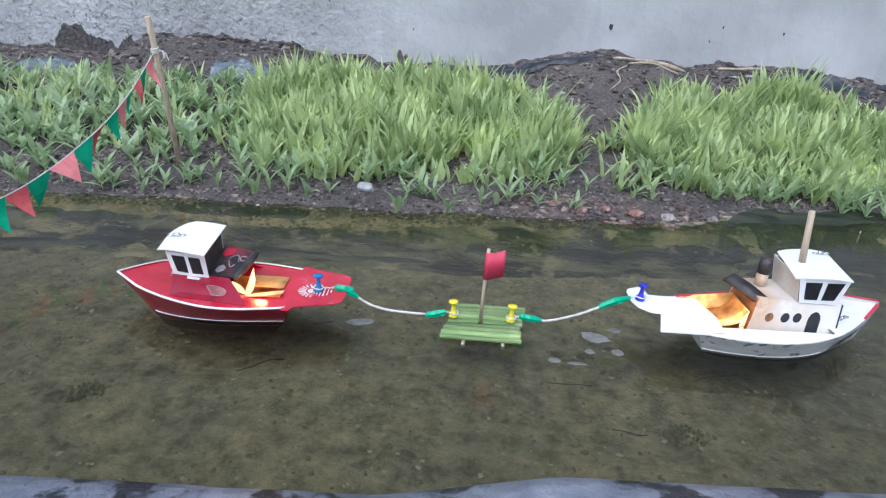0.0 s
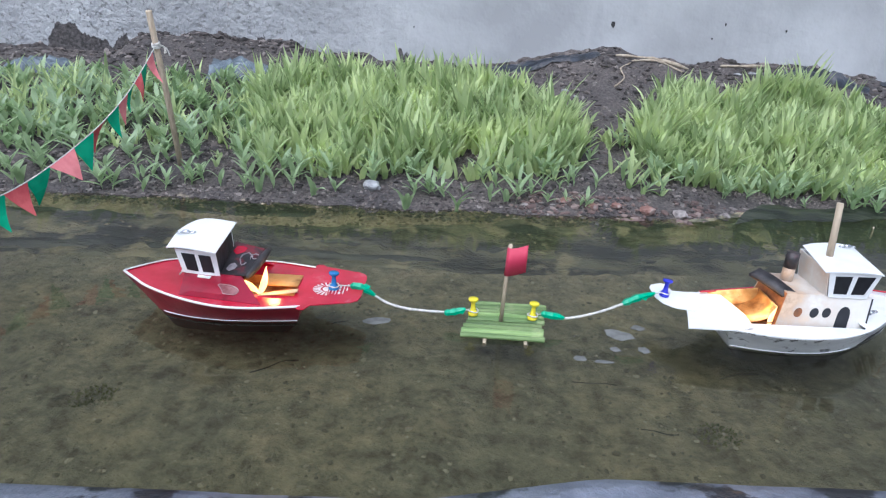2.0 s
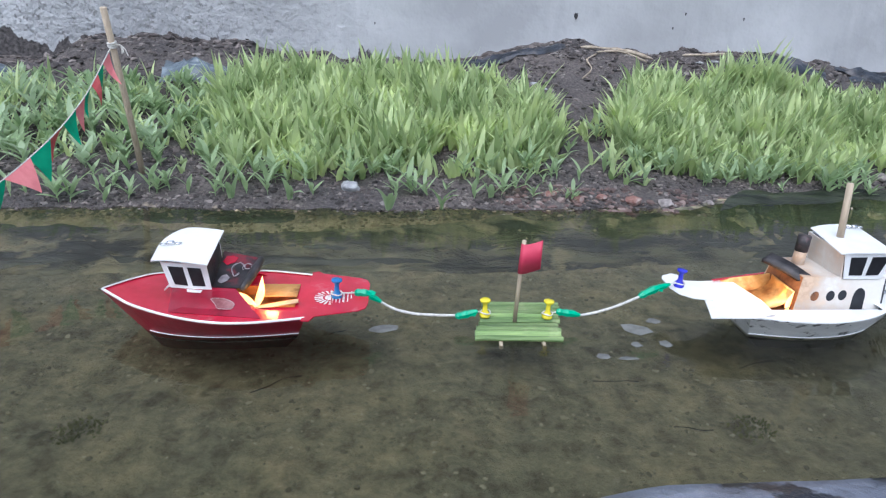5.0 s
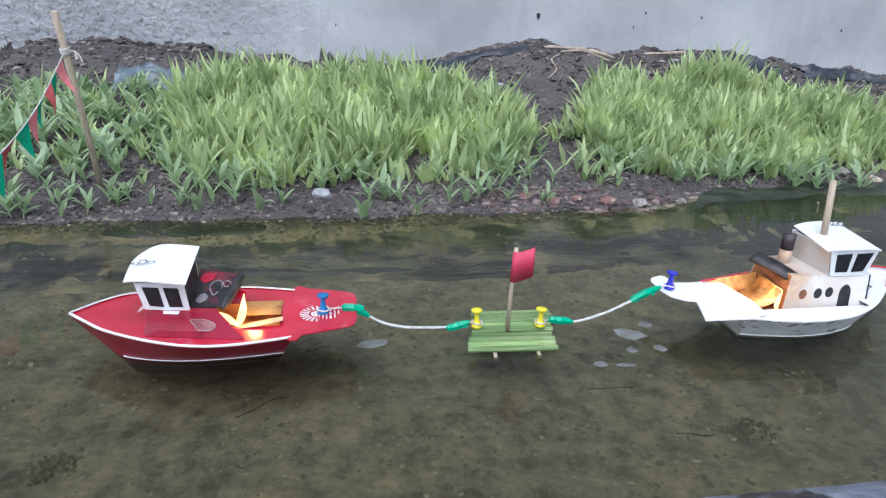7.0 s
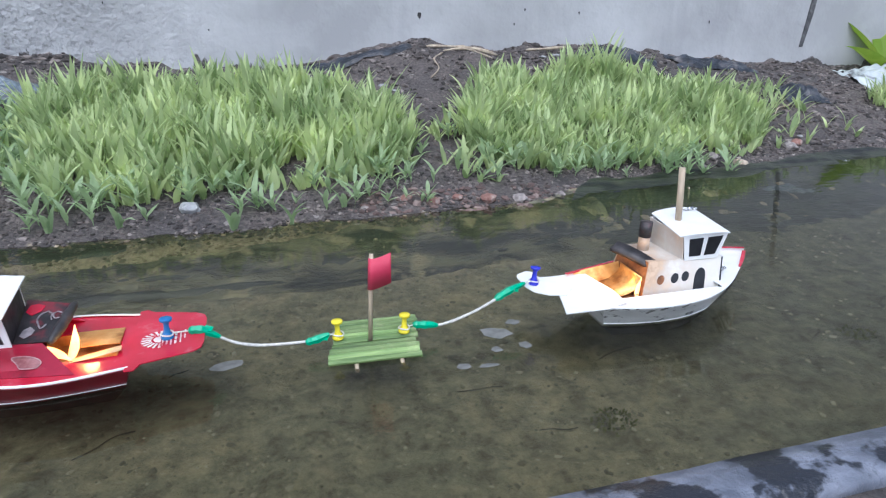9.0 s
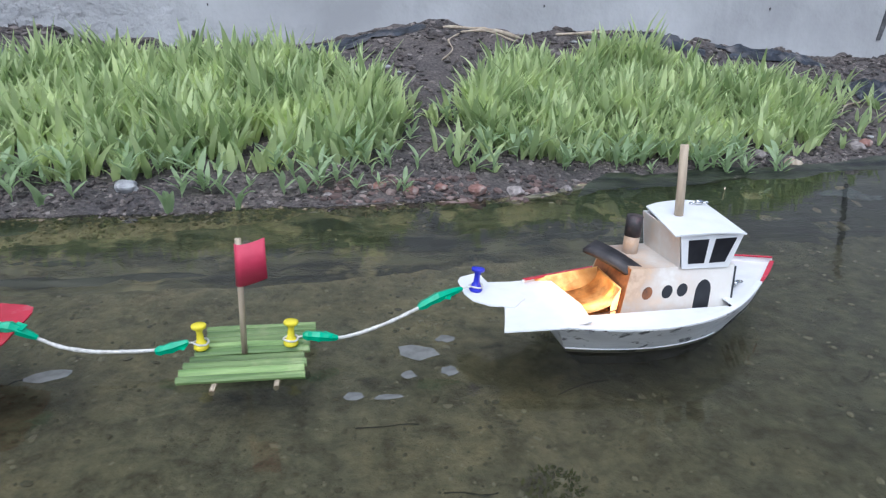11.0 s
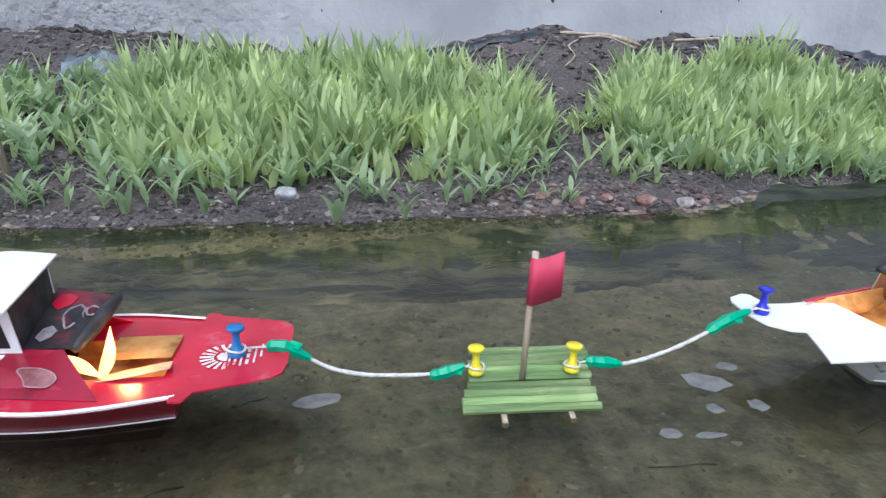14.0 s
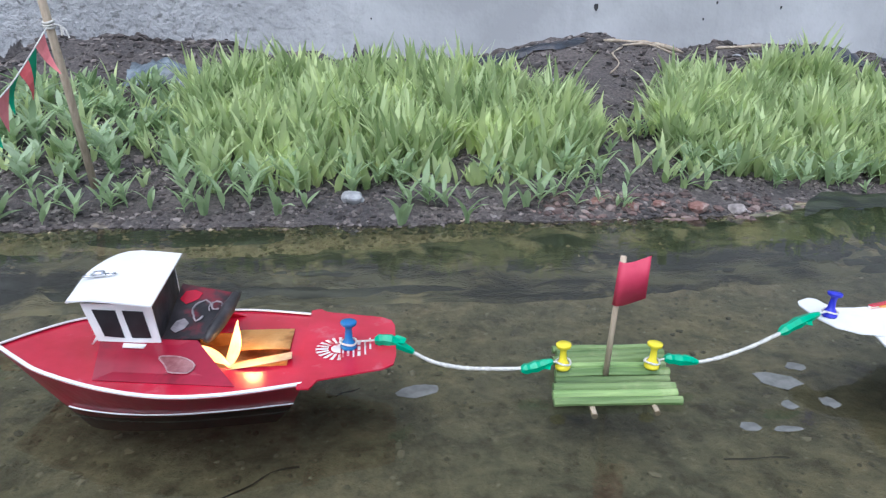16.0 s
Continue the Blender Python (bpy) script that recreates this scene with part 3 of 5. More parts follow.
def grass_bed(name, front, back, x0, x1, count, height, width, leaves, mat, label, seed, spread_a=0.62, droop=1.6, broad=False):
    """front and back: rows of x and y that bound the bed."""
    rng = random.Random(seed)
    vs, fs = [], []
    for _ in range(count):
        x = rng.uniform(x0, x1)
        a, b = lerp_rows(x, front), lerp_rows(x, back)
        if b <= a:
            continue
        u = rng.random() ** 0.9
        y = a + (b - a) * u
        if u < 0.2 and rng.random() > 0.35 + 3 * u:
            continue
        if wobble(x, y, 6.0, seed) < -0.40 or wobble(x, y, 19.0, seed + 1) < -0.30:
            continue
        h = height * rng.uniform(0.60, 1.12) * (1 + 0.40 * wobble(x, y, 7.0, seed + 3) + 0.45 * wobble(x, y, 17.0, seed + 5)) * (0.72 + 0.28 * min(1, u * 3))
        base = (x, y, ground_z(x, y) - 0.004)
        if broad:
            seedling(vs, fs, rng, base, h, leaves, width)
        else:
            sprout(vs, fs, rng, base, h, rng.randint(leaves - 1, leaves + 1), width, spread_a, droop)
    return stuff(name, vs, fs, mat, label, "grass" if not broad else "seedlings")


grass_bed("grass", [(-0.02, 2.0), (0.02, 1.62), (0.1, 1.53), (0.4, 1.56), (0.66, 1.56), (0.78, 1.62), (0.87, 1.72)], [(-0.02, 2.0), (0.06, 2.22), (0.58, 2.2), (0.76, 2.04), (0.84, 1.86), (0.87, 1.72)],
          -0.02, 0.87, 2300, 0.130, 0.0165, 3, GRASS, "thick bright green young grass on the bank", 11, 0.42, 1.1)
grass_bed("grass", [(1.03, 1.74), (1.08, 1.65), (1.14, 1.60), (1.4, 1.61), (1.7, 1.65), (1.98, 1.74), (2.1, 1.9)], [(1.03, 1.74), (1.10, 1.92), (1.20, 2.12), (1.32, 2.20), (1.7, 2.24), (1.98, 2.15), (2.1, 1.9)],
          1.03, 2.1, 2500, 0.122, 0.0165, 3, GRASS, "thick bright green young grass on the bank", 12, 0.42, 1.1)
grass_bed("grass", [(-0.10, 1.60), (0.1, 1.49), (0.6, 1.50), (0.9, 1.55), (1.2, 1.55), (2.3, 1.72)], [(-0.10, 1.9), (0.1, 2.28), (0.9, 2.08), (1.0, 1.86), (1.2, 2.24), (2.4, 2.2)],
          -0.10, 2.4, 420, 0.095, 0.013, 3, GRASS, "scattered short green grass shoots round the thick beds", 19, 0.7, 1.4)
grass_bed("grass", [(2.75, 1.85), (3.5, 1.8)], [(2.75, 2.1), (3.5, 2.3)], 2.75, 3.5, 500, 0.12, 0.009, 3, GRASS, "bright green young grass on the bank", 13)
grass_bed("seedlings", [(-1.7, 1.50), (-0.7, 1.45), (-0.25, 1.53), (0.0, 1.6), (0.05, 1.9)], [(-1.7, 2.15), (-0.7, 2.13), (-0.2, 2.17), (0.0, 2.1), (0.05, 1.9)],
          -1.7, 0.05, 720, 0.072, 0.014, 5, BROAD, "grey-green broad-leaved seedlings on dark soil", 14, broad=True)
grass_bed("grass", [(-1.7, 1.60), (-0.2, 1.62), (-0.05, 1.7)], [(-1.7, 2.15), (-0.2, 2.15), (-0.05, 2.1)], -1.7, -0.05, 520, 0.10, 0.010, 3, GRASS, "sparse green young grass among seedlings", 15, 0.6, 1.0)

# single seedlings along the foot of the grass: a few shapes, set down again and again
kinds = []
for k in range(7):
    g = random.Random(60 + k)
    h, a0 = 0.062 + 0.006 * k, g.uniform(0, 6.28)
    leaves = [((0, 0, 0), (a0, 0.1), h * 0.75, 0.004, 0.1, 0.5, 2)]
    for j in range(4 + k % 3):
        foot = (0.002 * j * math.cos(a0), 0.002 * j * math.sin(a0), h * 0.75 * (0.25 + 0.6 * j / (4 + k % 3)))
        leaves.append((foot, (a0 + j * 2.3 + g.uniform(-0.3, 0.3), g.uniform(0.35, 0.95)), h * g.uniform(0.6, 0.95), 0.013 * g.uniform(0.8, 1.25), g.uniform(0.2, 0.9)))
    meshes = []
    for row in leaves:
        vs, fs = [], []
        blade(vs, fs, *row)
        me = bpy.data.meshes.new("leaf")
        me.from_pydata(vs, [], fs)
        me.materials.append(BROAD)
        me.polygons.foreach_set("use_smooth", [True] * len(fs))
        meshes.append(me)
    kinds.append(meshes)
g = random.Random(77)
spots = [(g.uniform(0.0, 0.9), g.uniform(1.465, 1.60)) for _ in range(70)] + [(g.uniform(1.0, 1.75), g.uniform(1.56, 1.68)) for _ in range(60)] + [(g.uniform(-1.2, 0.0), g.uniform(1.43, 1.56)) for _ in range(60)] + [(g.uniform(0.86, 1.06), g.uniform(1.62, 1.82)) for _ in range(10)]
for x, y in spots:
    one = new("seedling")
    one.matrix_world = pose(x, y, ground_z(x, y) - 0.003, g.uniform(-8, 8), g.uniform(-8, 8), g.uniform(0, 360)) @ Matrix.Diagonal((*[g.uniform(0.45, 0.95)] * 3, 1))
    tagged(one, "broad-leaved green seedling in damp dark soil", "seedling", "seedlings on the bank")
    for j, me in enumerate(g.choice(kinds)):
        new("leaf" if j else "stem", me).parent = one


# ---- the model boats ----
def hull(owner, stations, low, mat, label):
    """A carton hull with sides, bottom and transom. stations: x, near and far rail y, rail z, near and far chine y, chine x."""
    bm = bmesh.new()
    rings = []
    for x, yn, yf, zr, cn, cf, cx in stations:
        near, foot, far_foot, far = Vector((x, yn, zr)), Vector((cx, cn, low)), Vector((cx, cf, low)), Vector((x, yf, zr))
        rings.append([bm.verts.new(p) for p in [near.lerp(foot, k / 5) for k in range(6)] + [far_foot.lerp(far, k / 5) for k in range(6)]])
    for a, b in zip(rings, rings[1:]):
        for k in range(11):
            bm.faces.new((a[k], b[k], b[k + 1], a[k + 1]))
    bm.faces.new(rings[-1])
    bm.faces.new(rings[0][::-1])
    bmesh.ops.recalc_face_normals(bm, faces=bm.faces)
    bmesh.ops.solidify(bm, geom=bm.faces[:], thickness=0.0008)
    shell = part("hull", bm, mat, owner, label)
    # a dark bulk added below the water, for the shade under the hull
    bm = bmesh.new()
    rings = []
    mid = (stations[0][6] + stations[-1][6]) / 2
    for x, yn, yf, zr, cn, cf, cx in stations:
        m = (cn + cf) / 2
        rings.append([bm.verts.new(p) for p in ((cx, m + (cn - m) * 0.97, low - 0.0005), (mid + (cx - mid) * 0.84, m + (cn - m) * 0.72, low - 0.020), (mid + (cx - mid) * 0.84, m + (cf - m) * 0.72, low - 0.020), (cx, m + (cf - m) * 0.97, low - 0.0005))])
    for a, b in zip(rings, rings[1:]):
        for k in range(4):
            bm.faces.new((a[k], b[k], b[(k + 1) % 4], a[(k + 1) % 4]))
    bm.faces.new(rings[-1])
    bm.faces.new(rings[0][::-1])
    bmesh.ops.recalc_face_normals(bm, faces=bm.faces)
    part("float", bm, CHAR, owner, "dark bulk added below the waterline to deepen the shade")
    return shell


def finer(stations, n=24):
    """More stations on smooth curves through the given ones."""
    a = np.array(stations)
    out = []
    for s in range(n + 1):
        u = s / n * (len(a) - 1)
        i = min(int(u), len(a) - 2)
        f = u - i
        p0, p1, p2, p3 = a[max(i - 1, 0)], a[i], a[i + 1], a[min(i + 2, len(a) - 1)]
        out.append(tuple(float(v) for v in 0.5 * (2 * p1 + (p2 - p0) * f + (2 * p0 - 5 * p1 + 4 * p2 - p3) * f * f + (3 * p1 - p0 - 3 * p2 + p3) * f ** 3)))
    return out


def rail(owner, stations, far, mat, wide=0.0032, name="rail", lift=0.0012):
    """The folded edge that runs along one side of the deck."""
    pts = curve_points([(x, yf if far else yn, zr + lift) for x, yn, yf, zr, *_ in stations], 30)
    s = -1 if far else 1
    inner = []
    for i, p in enumerate(pts):
        d = pts[min(i + 1, 30)] - pts[max(i - 1, 0)]
        side = Vector((-d.y, d.x, 0)).normalized()
        inner.append(p + side * wide * (1 if (side.y > 0) == (s > 0) else -1) + Vector((0, 0, 0.0004)))
    return part(name, strip(pts, inner, 0.0013), mat, owner)


def chine_line(owner, stations, low, mat):
    """The pale cut edge of carton along the foot of the near side."""
    pts = []
    for x, yn, yf, zr, cn, cf, cx in stations:
        u = 0.20
        pts.append(Vector((cx + (x - cx) * u, cn + (yn - cn) * u - 0.0014, low + (zr - low) * u)))
    pts = curve_points(pts, 24)
    return part("chine_edge", tube(pts, 0.0008, 5), mat, owner, "white cut carton edge")


def pushpin(at, mat, label, lean=(0.0, 0.0, 1.0)):
    pin = thing("push_pin", at, label, "push pin", "push pins on the tow")
    body = [(0.0, 0.0052), (0.0015, 0.0062), (0.0035, 0.0060), (0.006, 0.0042), (0.008, 0.0031), (0.015, 0.0025), (0.0175, 0.0032), (0.019, 0.0058), (0.021, 0.0062), (0.0218, 0.0055), (0.0219, 0.001)]
    body = [(h * 1.22, r * 1.2) for h, r in body]
    part("grip", lathe(body, at, lean, 18), mat, pin, smooth=True)
    part("needle", lathe([(-0.006, 0.0002), (-0.004, 0.0006), (0.001, 0.0006)], at, lean, 6), STEEL, pin, "steel needle")
    return pin


def swivel(at, along, label):
    """A small steel snap swivel: a barrel, two ends and an eye."""
    s = thing("swivel", at, label, "swivel")
    a, d = Vector(at), Vector(along).normalized()
    part("barrel", lathe([(-0.005, 0.0015), (-0.004, 0.003), (0.004, 0.003), (0.005, 0.0015)], a + Vector((0, 0, 0.003)), d, 10), STEEL, s, smooth=True)
    for k in (-1, 1):
        c = a + d * k * 0.009 + Vector((0, 0, 0.0022))
        ring = [c + d * 0.0042 * math.cos(t) + Vector((-d.y, d.x, 0)) * 0.0026 * math.sin(t) for t in [i * math.pi / 6 for i in range(13)]]
        part("eye", tube(ring, 0.0009, 5), STEEL, s, smooth=True)
    return s


def on_quad(q, u, v, off=0.0):
    """A point of the quad q (lower left, lower right, upper right, upper left), off it towards the viewer's side."""
    a, b, c, d = [Vector(p) for p in q]
    n = (b - a).cross(d - a).normalized()
    return (a * (1 - u) + b * u) * (1 - v) + (d * (1 - u) + c * u) * v + n * off


def inset(q, outline, off=0.0011, thick=0.0008):
    return sheet([on_quad(q, u, v, off) for u, v in outline], thick)


def flame(owner, base, tip, wide, mat, name="flame", bend=0.004, seed=1):
    """A tongue of flame: a soft, twisted drop."""
    base, tip = Vector(base), Vector(tip)
    pts, radii = [], []
    side = Vector((math.sin(seed), math.cos(seed) * 0.4, 0))
    for i in range(13):
        u = i / 12
        pts.append(base.lerp(tip, u) + side * bend * math.sin(u * 4.2))
        radii.append(max(0.0003, wide * math.sin(math.pi * min(1, (u + 0.12) / 1.12)) ** 0.8 * (1 - 0.55 * u)))
    return part(name, tube(pts, radii, 10), mat, owner, smooth=True)


def arc(cx, cy, z, r, a0, a1, n):
    return [(cx + r * math.cos(a0 + (a1 - a0) * i / n), cy + r * math.sin(a0 + (a1 - a0) * i / n), z) for i in range(n + 1)]


def red_boat():
    b = thing("model_boat", (0.19, 0.88, 0.0), "red carton model boat with white wheelhouse, burning amidships, afloat", "model boat", "towed models")
    st = [(0.046, 0.889, 0.893, 0.050, 0.878, 0.882, 0.103), (0.072, 0.866, 0.930, 0.048, 0.870, 0.900, 0.112), (0.100, 0.844, 0.955, 0.046, 0.863, 0.914, 0.126),
          (0.153, 0.815, 0.964, 0.045, 0.857, 0.924, 0.157), (0.206, 0.797, 0.966, 0.045, 0.855, 0.926, 0.200), (0.256, 0.796, 0.965, 0.045, 0.858, 0.924, 0.248), (0.316, 0.808, 0.950, 0.045, 0.864, 0.914, 0.300)]
    hull(b, finer(st), -0.007, SHADED_RED, "red carton hull, toned down as if in shade")
    rail(b, st, False, WHITE)
    rail(b, st, True, WHITE)
    chine_line(b, finer(st)[6:], -0.007, WHITE)
    # foredeck, side decks and stern deck
    near = curve_points([(x, yn + 0.002, zr - 0.001) for x, yn, yf, zr, *_ in st], 24)
    far = curve_points([(x, yf - 0.002, zr - 0.001) for x, yn, yf, zr, *_ in st], 24)
    k = next(i for i, p in enumerate(near) if p.x > 0.148)
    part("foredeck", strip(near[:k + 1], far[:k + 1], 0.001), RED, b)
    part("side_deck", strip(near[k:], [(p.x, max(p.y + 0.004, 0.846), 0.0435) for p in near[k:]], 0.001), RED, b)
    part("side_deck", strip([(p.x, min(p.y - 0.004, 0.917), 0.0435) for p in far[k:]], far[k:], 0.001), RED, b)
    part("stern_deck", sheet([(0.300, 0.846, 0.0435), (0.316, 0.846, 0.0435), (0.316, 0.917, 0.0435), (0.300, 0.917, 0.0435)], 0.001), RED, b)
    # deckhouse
    # the near side alone is a darker red than the other house panels
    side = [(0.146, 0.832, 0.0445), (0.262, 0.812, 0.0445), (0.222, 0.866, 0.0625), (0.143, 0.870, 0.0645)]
    panel = part("house_side", sheet(side, 0.0012), NEAR_HOUSE_RED, b)
    blob = [(0.66 + 0.125 * math.cos(t) * (1 + 0.25 * math.sin(3 * t + 1)), 0.40 + 0.23 * math.sin(t) * (1 + 0.2 * math.cos(2 * t))) for t in [i * math.tau / 22 for i in range(22)]]
    part("melted_patch", inset(side, blob, 0.0009, 0.0004), surface("blistered_coating", (0.17, 0.045, 0.05), (0.36, 0.18, 0.18), 60.0, 0.35, bump=0.5), panel, "pale blistered patch")
    ring = [on_quad(side, u, v, 0.0015) for u, v in blob + blob[:1]]
    part("blister_rim", tube(ring, 0.0006, 5), surface("blister_edge", (0.26, 0.12, 0.13), (0.50, 0.38, 0.38), 60.0, 0.4), panel, "whitish rim of the blistered patch")
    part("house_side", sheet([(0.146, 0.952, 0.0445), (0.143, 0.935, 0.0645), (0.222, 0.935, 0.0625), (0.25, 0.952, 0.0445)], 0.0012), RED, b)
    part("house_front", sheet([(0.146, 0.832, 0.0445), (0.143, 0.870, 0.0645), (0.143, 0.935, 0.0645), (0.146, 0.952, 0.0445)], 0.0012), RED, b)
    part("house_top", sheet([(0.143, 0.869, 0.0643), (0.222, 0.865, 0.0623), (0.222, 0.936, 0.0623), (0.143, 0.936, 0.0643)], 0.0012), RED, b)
    part("coaming", strip([(0.125, 0.893, 0.0475), (0.142, 0.868, 0.0655)], [(0.128, 0.893, 0.0520), (0.142, 0.868, 0.070)], 0.001), WHITE, b)
    # wheelhouse
    win = [(0.142, 0.8655, 0.0640), (0.194, 0.8635, 0.0605), (0.190, 0.8600, 0.0985), (0.134, 0.8620, 0.1000)]
    front = part("wheelhouse_side", sheet(win, 0.0012), WHITE, b)
    part("window", inset(win, [(0.15, 0.16), (0.45, 0.13), (0.46, 0.84), (0.13, 0.86)]), INK, front, "black inked window")
    part("window", inset(win, [(0.57, 0.14), (0.87, 0.15), (0.86, 0.82), (0.56, 0.84)]), INK, front, "black inked window")
    part("window_ledge", sheet([(0.163, 0.8628, 0.0620), (0.182, 0.8622, 0.0605), (0.181, 0.8560, 0.0602), (0.164, 0.8566, 0.0615)], 0.001), WHITE, b)
    part("wheelhouse_side", sheet([(0.142, 0.938, 0.064), (0.134, 0.940, 0.104), (0.190, 0.940, 0.103), (0.194, 0.938, 0.0605)], 0.0012), WHITE, b)
    part("wheelhouse_front", sheet([(0.142, 0.866, 0.064), (0.134, 0.862, 0.100), (0.134, 0.940, 0.104), (0.142, 0.938, 0.064)], 0.0012), WHITE, b)
    # shade and smoke inside the wheelhouse, put on as a black back panel
    part("wheelhouse_back", sheet([(0.193, 0.866, 0.061), (0.193, 0.937, 0.061), (0.189, 0.939, 0.103), (0.189, 0.863, 0.098)], 0.0012), CHAR, b, "near-black card for the shaded, smoky inside")
    near_edge = curve_points([(0.1215, 0.866, 0.0985), (0.1265, 0.857, 0.1035), (0.150, 0.851, 0.1060), (0.196, 0.842, 0.1035)], 12)
    far_edge = curve_points([(0.1190, 0.888, 0.1005), (0.1220, 0.925, 0.1075), (0.145, 0.957, 0.1130), (0.195, 0.950, 0.1120)], 12)
    part("roof", strip(near_edge, far_edge, 0.0016), WHITE, b)
    # scorched cover behind the wheelhouse
    hood = [(0.194, 0.866, 0.0632), (0.232, 0.863, 0.0632), (0.247, 0.925, 0.0800), (0.196, 0.938, 0.0860)]
    cover = part("engine_cover", sheet(hood, 0.0014), SOOTY, b, "sooty, half-charred red carton flap")
    ash = surface("ash", (0.16, 0.14, 0.15), (0.36, 0.32, 0.33), 70.0, 0.7)
    g = random.Random(2)
    for cu, cv, ru, rv in ((0.55, 0.55, 0.15, 0.20), (0.80, 0.68, 0.10, 0.08)):
        ring = [on_quad(hood, cu + ru * math.cos(a) * g.uniform(0.85, 1.15), cv + rv * math.sin(a) * g.uniform(0.85, 1.15), 0.0009) for a in [i * math.pi / 8 for i in range(15)]]
        part("blister", tube(ring, [0.0010 * g.uniform(0.5, 1.2) for _ in ring], 5), ash, cover, "grey ash blister", True)
    part("ash_patch", inset(hood, [(0.10, 0.16), (0.24, 0.10), (0.40, 0.18), (0.44, 0.28), (0.30, 0.36), (0.16, 0.30)], 0.0010, 0.0004), ash, cover, "grey ash patch")
    part("bare_spot", inset(hood, [(0.06, 0.70), (0.22, 0.62), (0.40, 0.74), (0.44, 0.88), (0.28, 0.92), (0.12, 0.86)], 0.0010, 0.0004), RED, cover, "bare red carton")
    part("charred_lip", tube(curve_points([(0.231, 0.862, 0.062), (0.240, 0.885, 0.071), (0.245, 0.905, 0.077), (0.248, 0.928, 0.080)], 10), [0.003, 0.005, 0.0058, 0.0062, 0.006, 0.006, 0.0065, 0.0055, 0.005, 0.0045, 0.003], 8), CHAR, b, smooth=True)
    # copper-lined well with the burning wick
    part("well_floor", sheet([(0.212, 0.846, 0.030), (0.302, 0.846, 0.030), (0.302, 0.917, 0.030), (0.212, 0.917, 0.030)], 0.001), COPPER, b)
    part("well_side", sheet([(0.212, 0.917, 0.030), (0.302, 0.917, 0.030), (0.300, 0.920, 0.0435), (0.212, 0.920, 0.0435)], 0.0008), COPPER, b)
    part("well_side", sheet([(0.302, 0.846, 0.030), (0.302, 0.917, 0.030), (0.302, 0.917, 0.043), (0.302, 0.846, 0.043)], 0.0008), COPPER, b)
    part("foil_flap", strip(curve_points([(0.250, 0.842, 0.044), (0.275, 0.842, 0.047), (0.304, 0.850, 0.0485)], 8), curve_points([(0.250, 0.868, 0.036), (0.276, 0.866, 0.042), (0.303, 0.864, 0.0475)], 8), 0.0007), PALE_FOIL, b, "pale crumpled foil flap")
    part("foil_flap", strip(curve_points([(0.250, 0.878, 0.044), (0.276, 0.876, 0.0455), (0.300, 0.872, 0.0465)], 8), curve_points([(0.248, 0.916, 0.046), (0.275, 0.915, 0.0465), (0.301, 0.914, 0.0465)], 8), 0.0007), COPPER, b, "copper foil flap")
    flame(b, (0.247, 0.864, 0.036), (0.259, 0.872, 0.077), 0.0062, FLAME, bend=0.0025)
    flame(b, (0.222, 0.860, 0.057), (0.254, 0.851, 0.043), 0.0066, FLAME, bend=0.002, seed=2)
    flame(b, (0.247, 0.856, 0.036), (0.290, 0.860, 0.044), 0.0032, EMBER, bend=0.003, seed=5, name="ember")
    flame(b, (0.248, 0.848, 0.036), (0.276, 0.847, 0.045), 0.0034, EMBER, bend=0.003, seed=8, name="ember")
    # tow plate
    plate = [(0.312, 0.801, 0.0462), (0.322, 0.800, 0.0464), (0.328, 0.813, 0.0466), (0.382, 0.825, 0.0482), (0.391, 0.832, 0.0485), (0.394, 0.846, 0.0486), (0.396, 0.908, 0.0490),
             (0.393, 0.921, 0.0490), (0.384, 0.929, 0.0488), (0.330, 0.950, 0.0470), (0.323, 0.959, 0.0466), (0.314, 0.956, 0.0464)]
    tow = part("tow_plate", sheet(plate, 0.0015), RED, b, "red carton plate with a worn white sunburst print")
    z = 0.0483
    printed = surface("worn_white_print", (0.62, 0.55, 0.55), (0.78, 0.74, 0.74), 90.0, 0.4, (0.52, 0.06, 0.07), 60.0, 0.0, spot_range=(0.56, 0.62))
    cx, cy = 0.3455, 0.866
    part("print_sun", sheet(arc(cx, cy, z + 0.0003, 0.0085, radians(90), radians(270), 10), 0.0003), printed, tow)
    for i in range(11):
        a = radians(92 + i * 17.6)
        d, s = Vector((math.cos(a), math.sin(a), 0)), Vector((-math.sin(a), math.cos(a), 0))
        c = Vector((cx, cy, z + 0.0002))
        part("print_ray", sheet([c + d * 0.0110 - s * 0.0010, c + d * 0.0220 - s * 0.0015, c + d * 0.0220 + s * 0.0015, c + d * 0.0110 + s * 0.0010], 0.0003), printed, tow)
    for x0, w, y0, y1 in ((0.347, 0.0016, 0.848, 0.878), (0.3512, 0.0022, 0.850, 0.862), (0.3512, 0.0022, 0.866, 0.876), (0.3562, 0.0015, 0.848, 0.879), (0.3605, 0.0026, 0.850, 0.858), (0.3605, 0.0026, 0.861, 0.868), (0.3605, 0.0026, 0.871, 0.880), (0.3665, 0.0014, 0.852, 0.877), (0.371, 0.0016, 0.862, 0.884)):
        part("print_bar", sheet([(x0, y0, z + 0.0006), (x0 + w, y0, z + 0.0006), (x0 + w, y1, z + 0.0006), (x0, y1, z + 0.0006)], 0.0003), printed, tow)
    return b


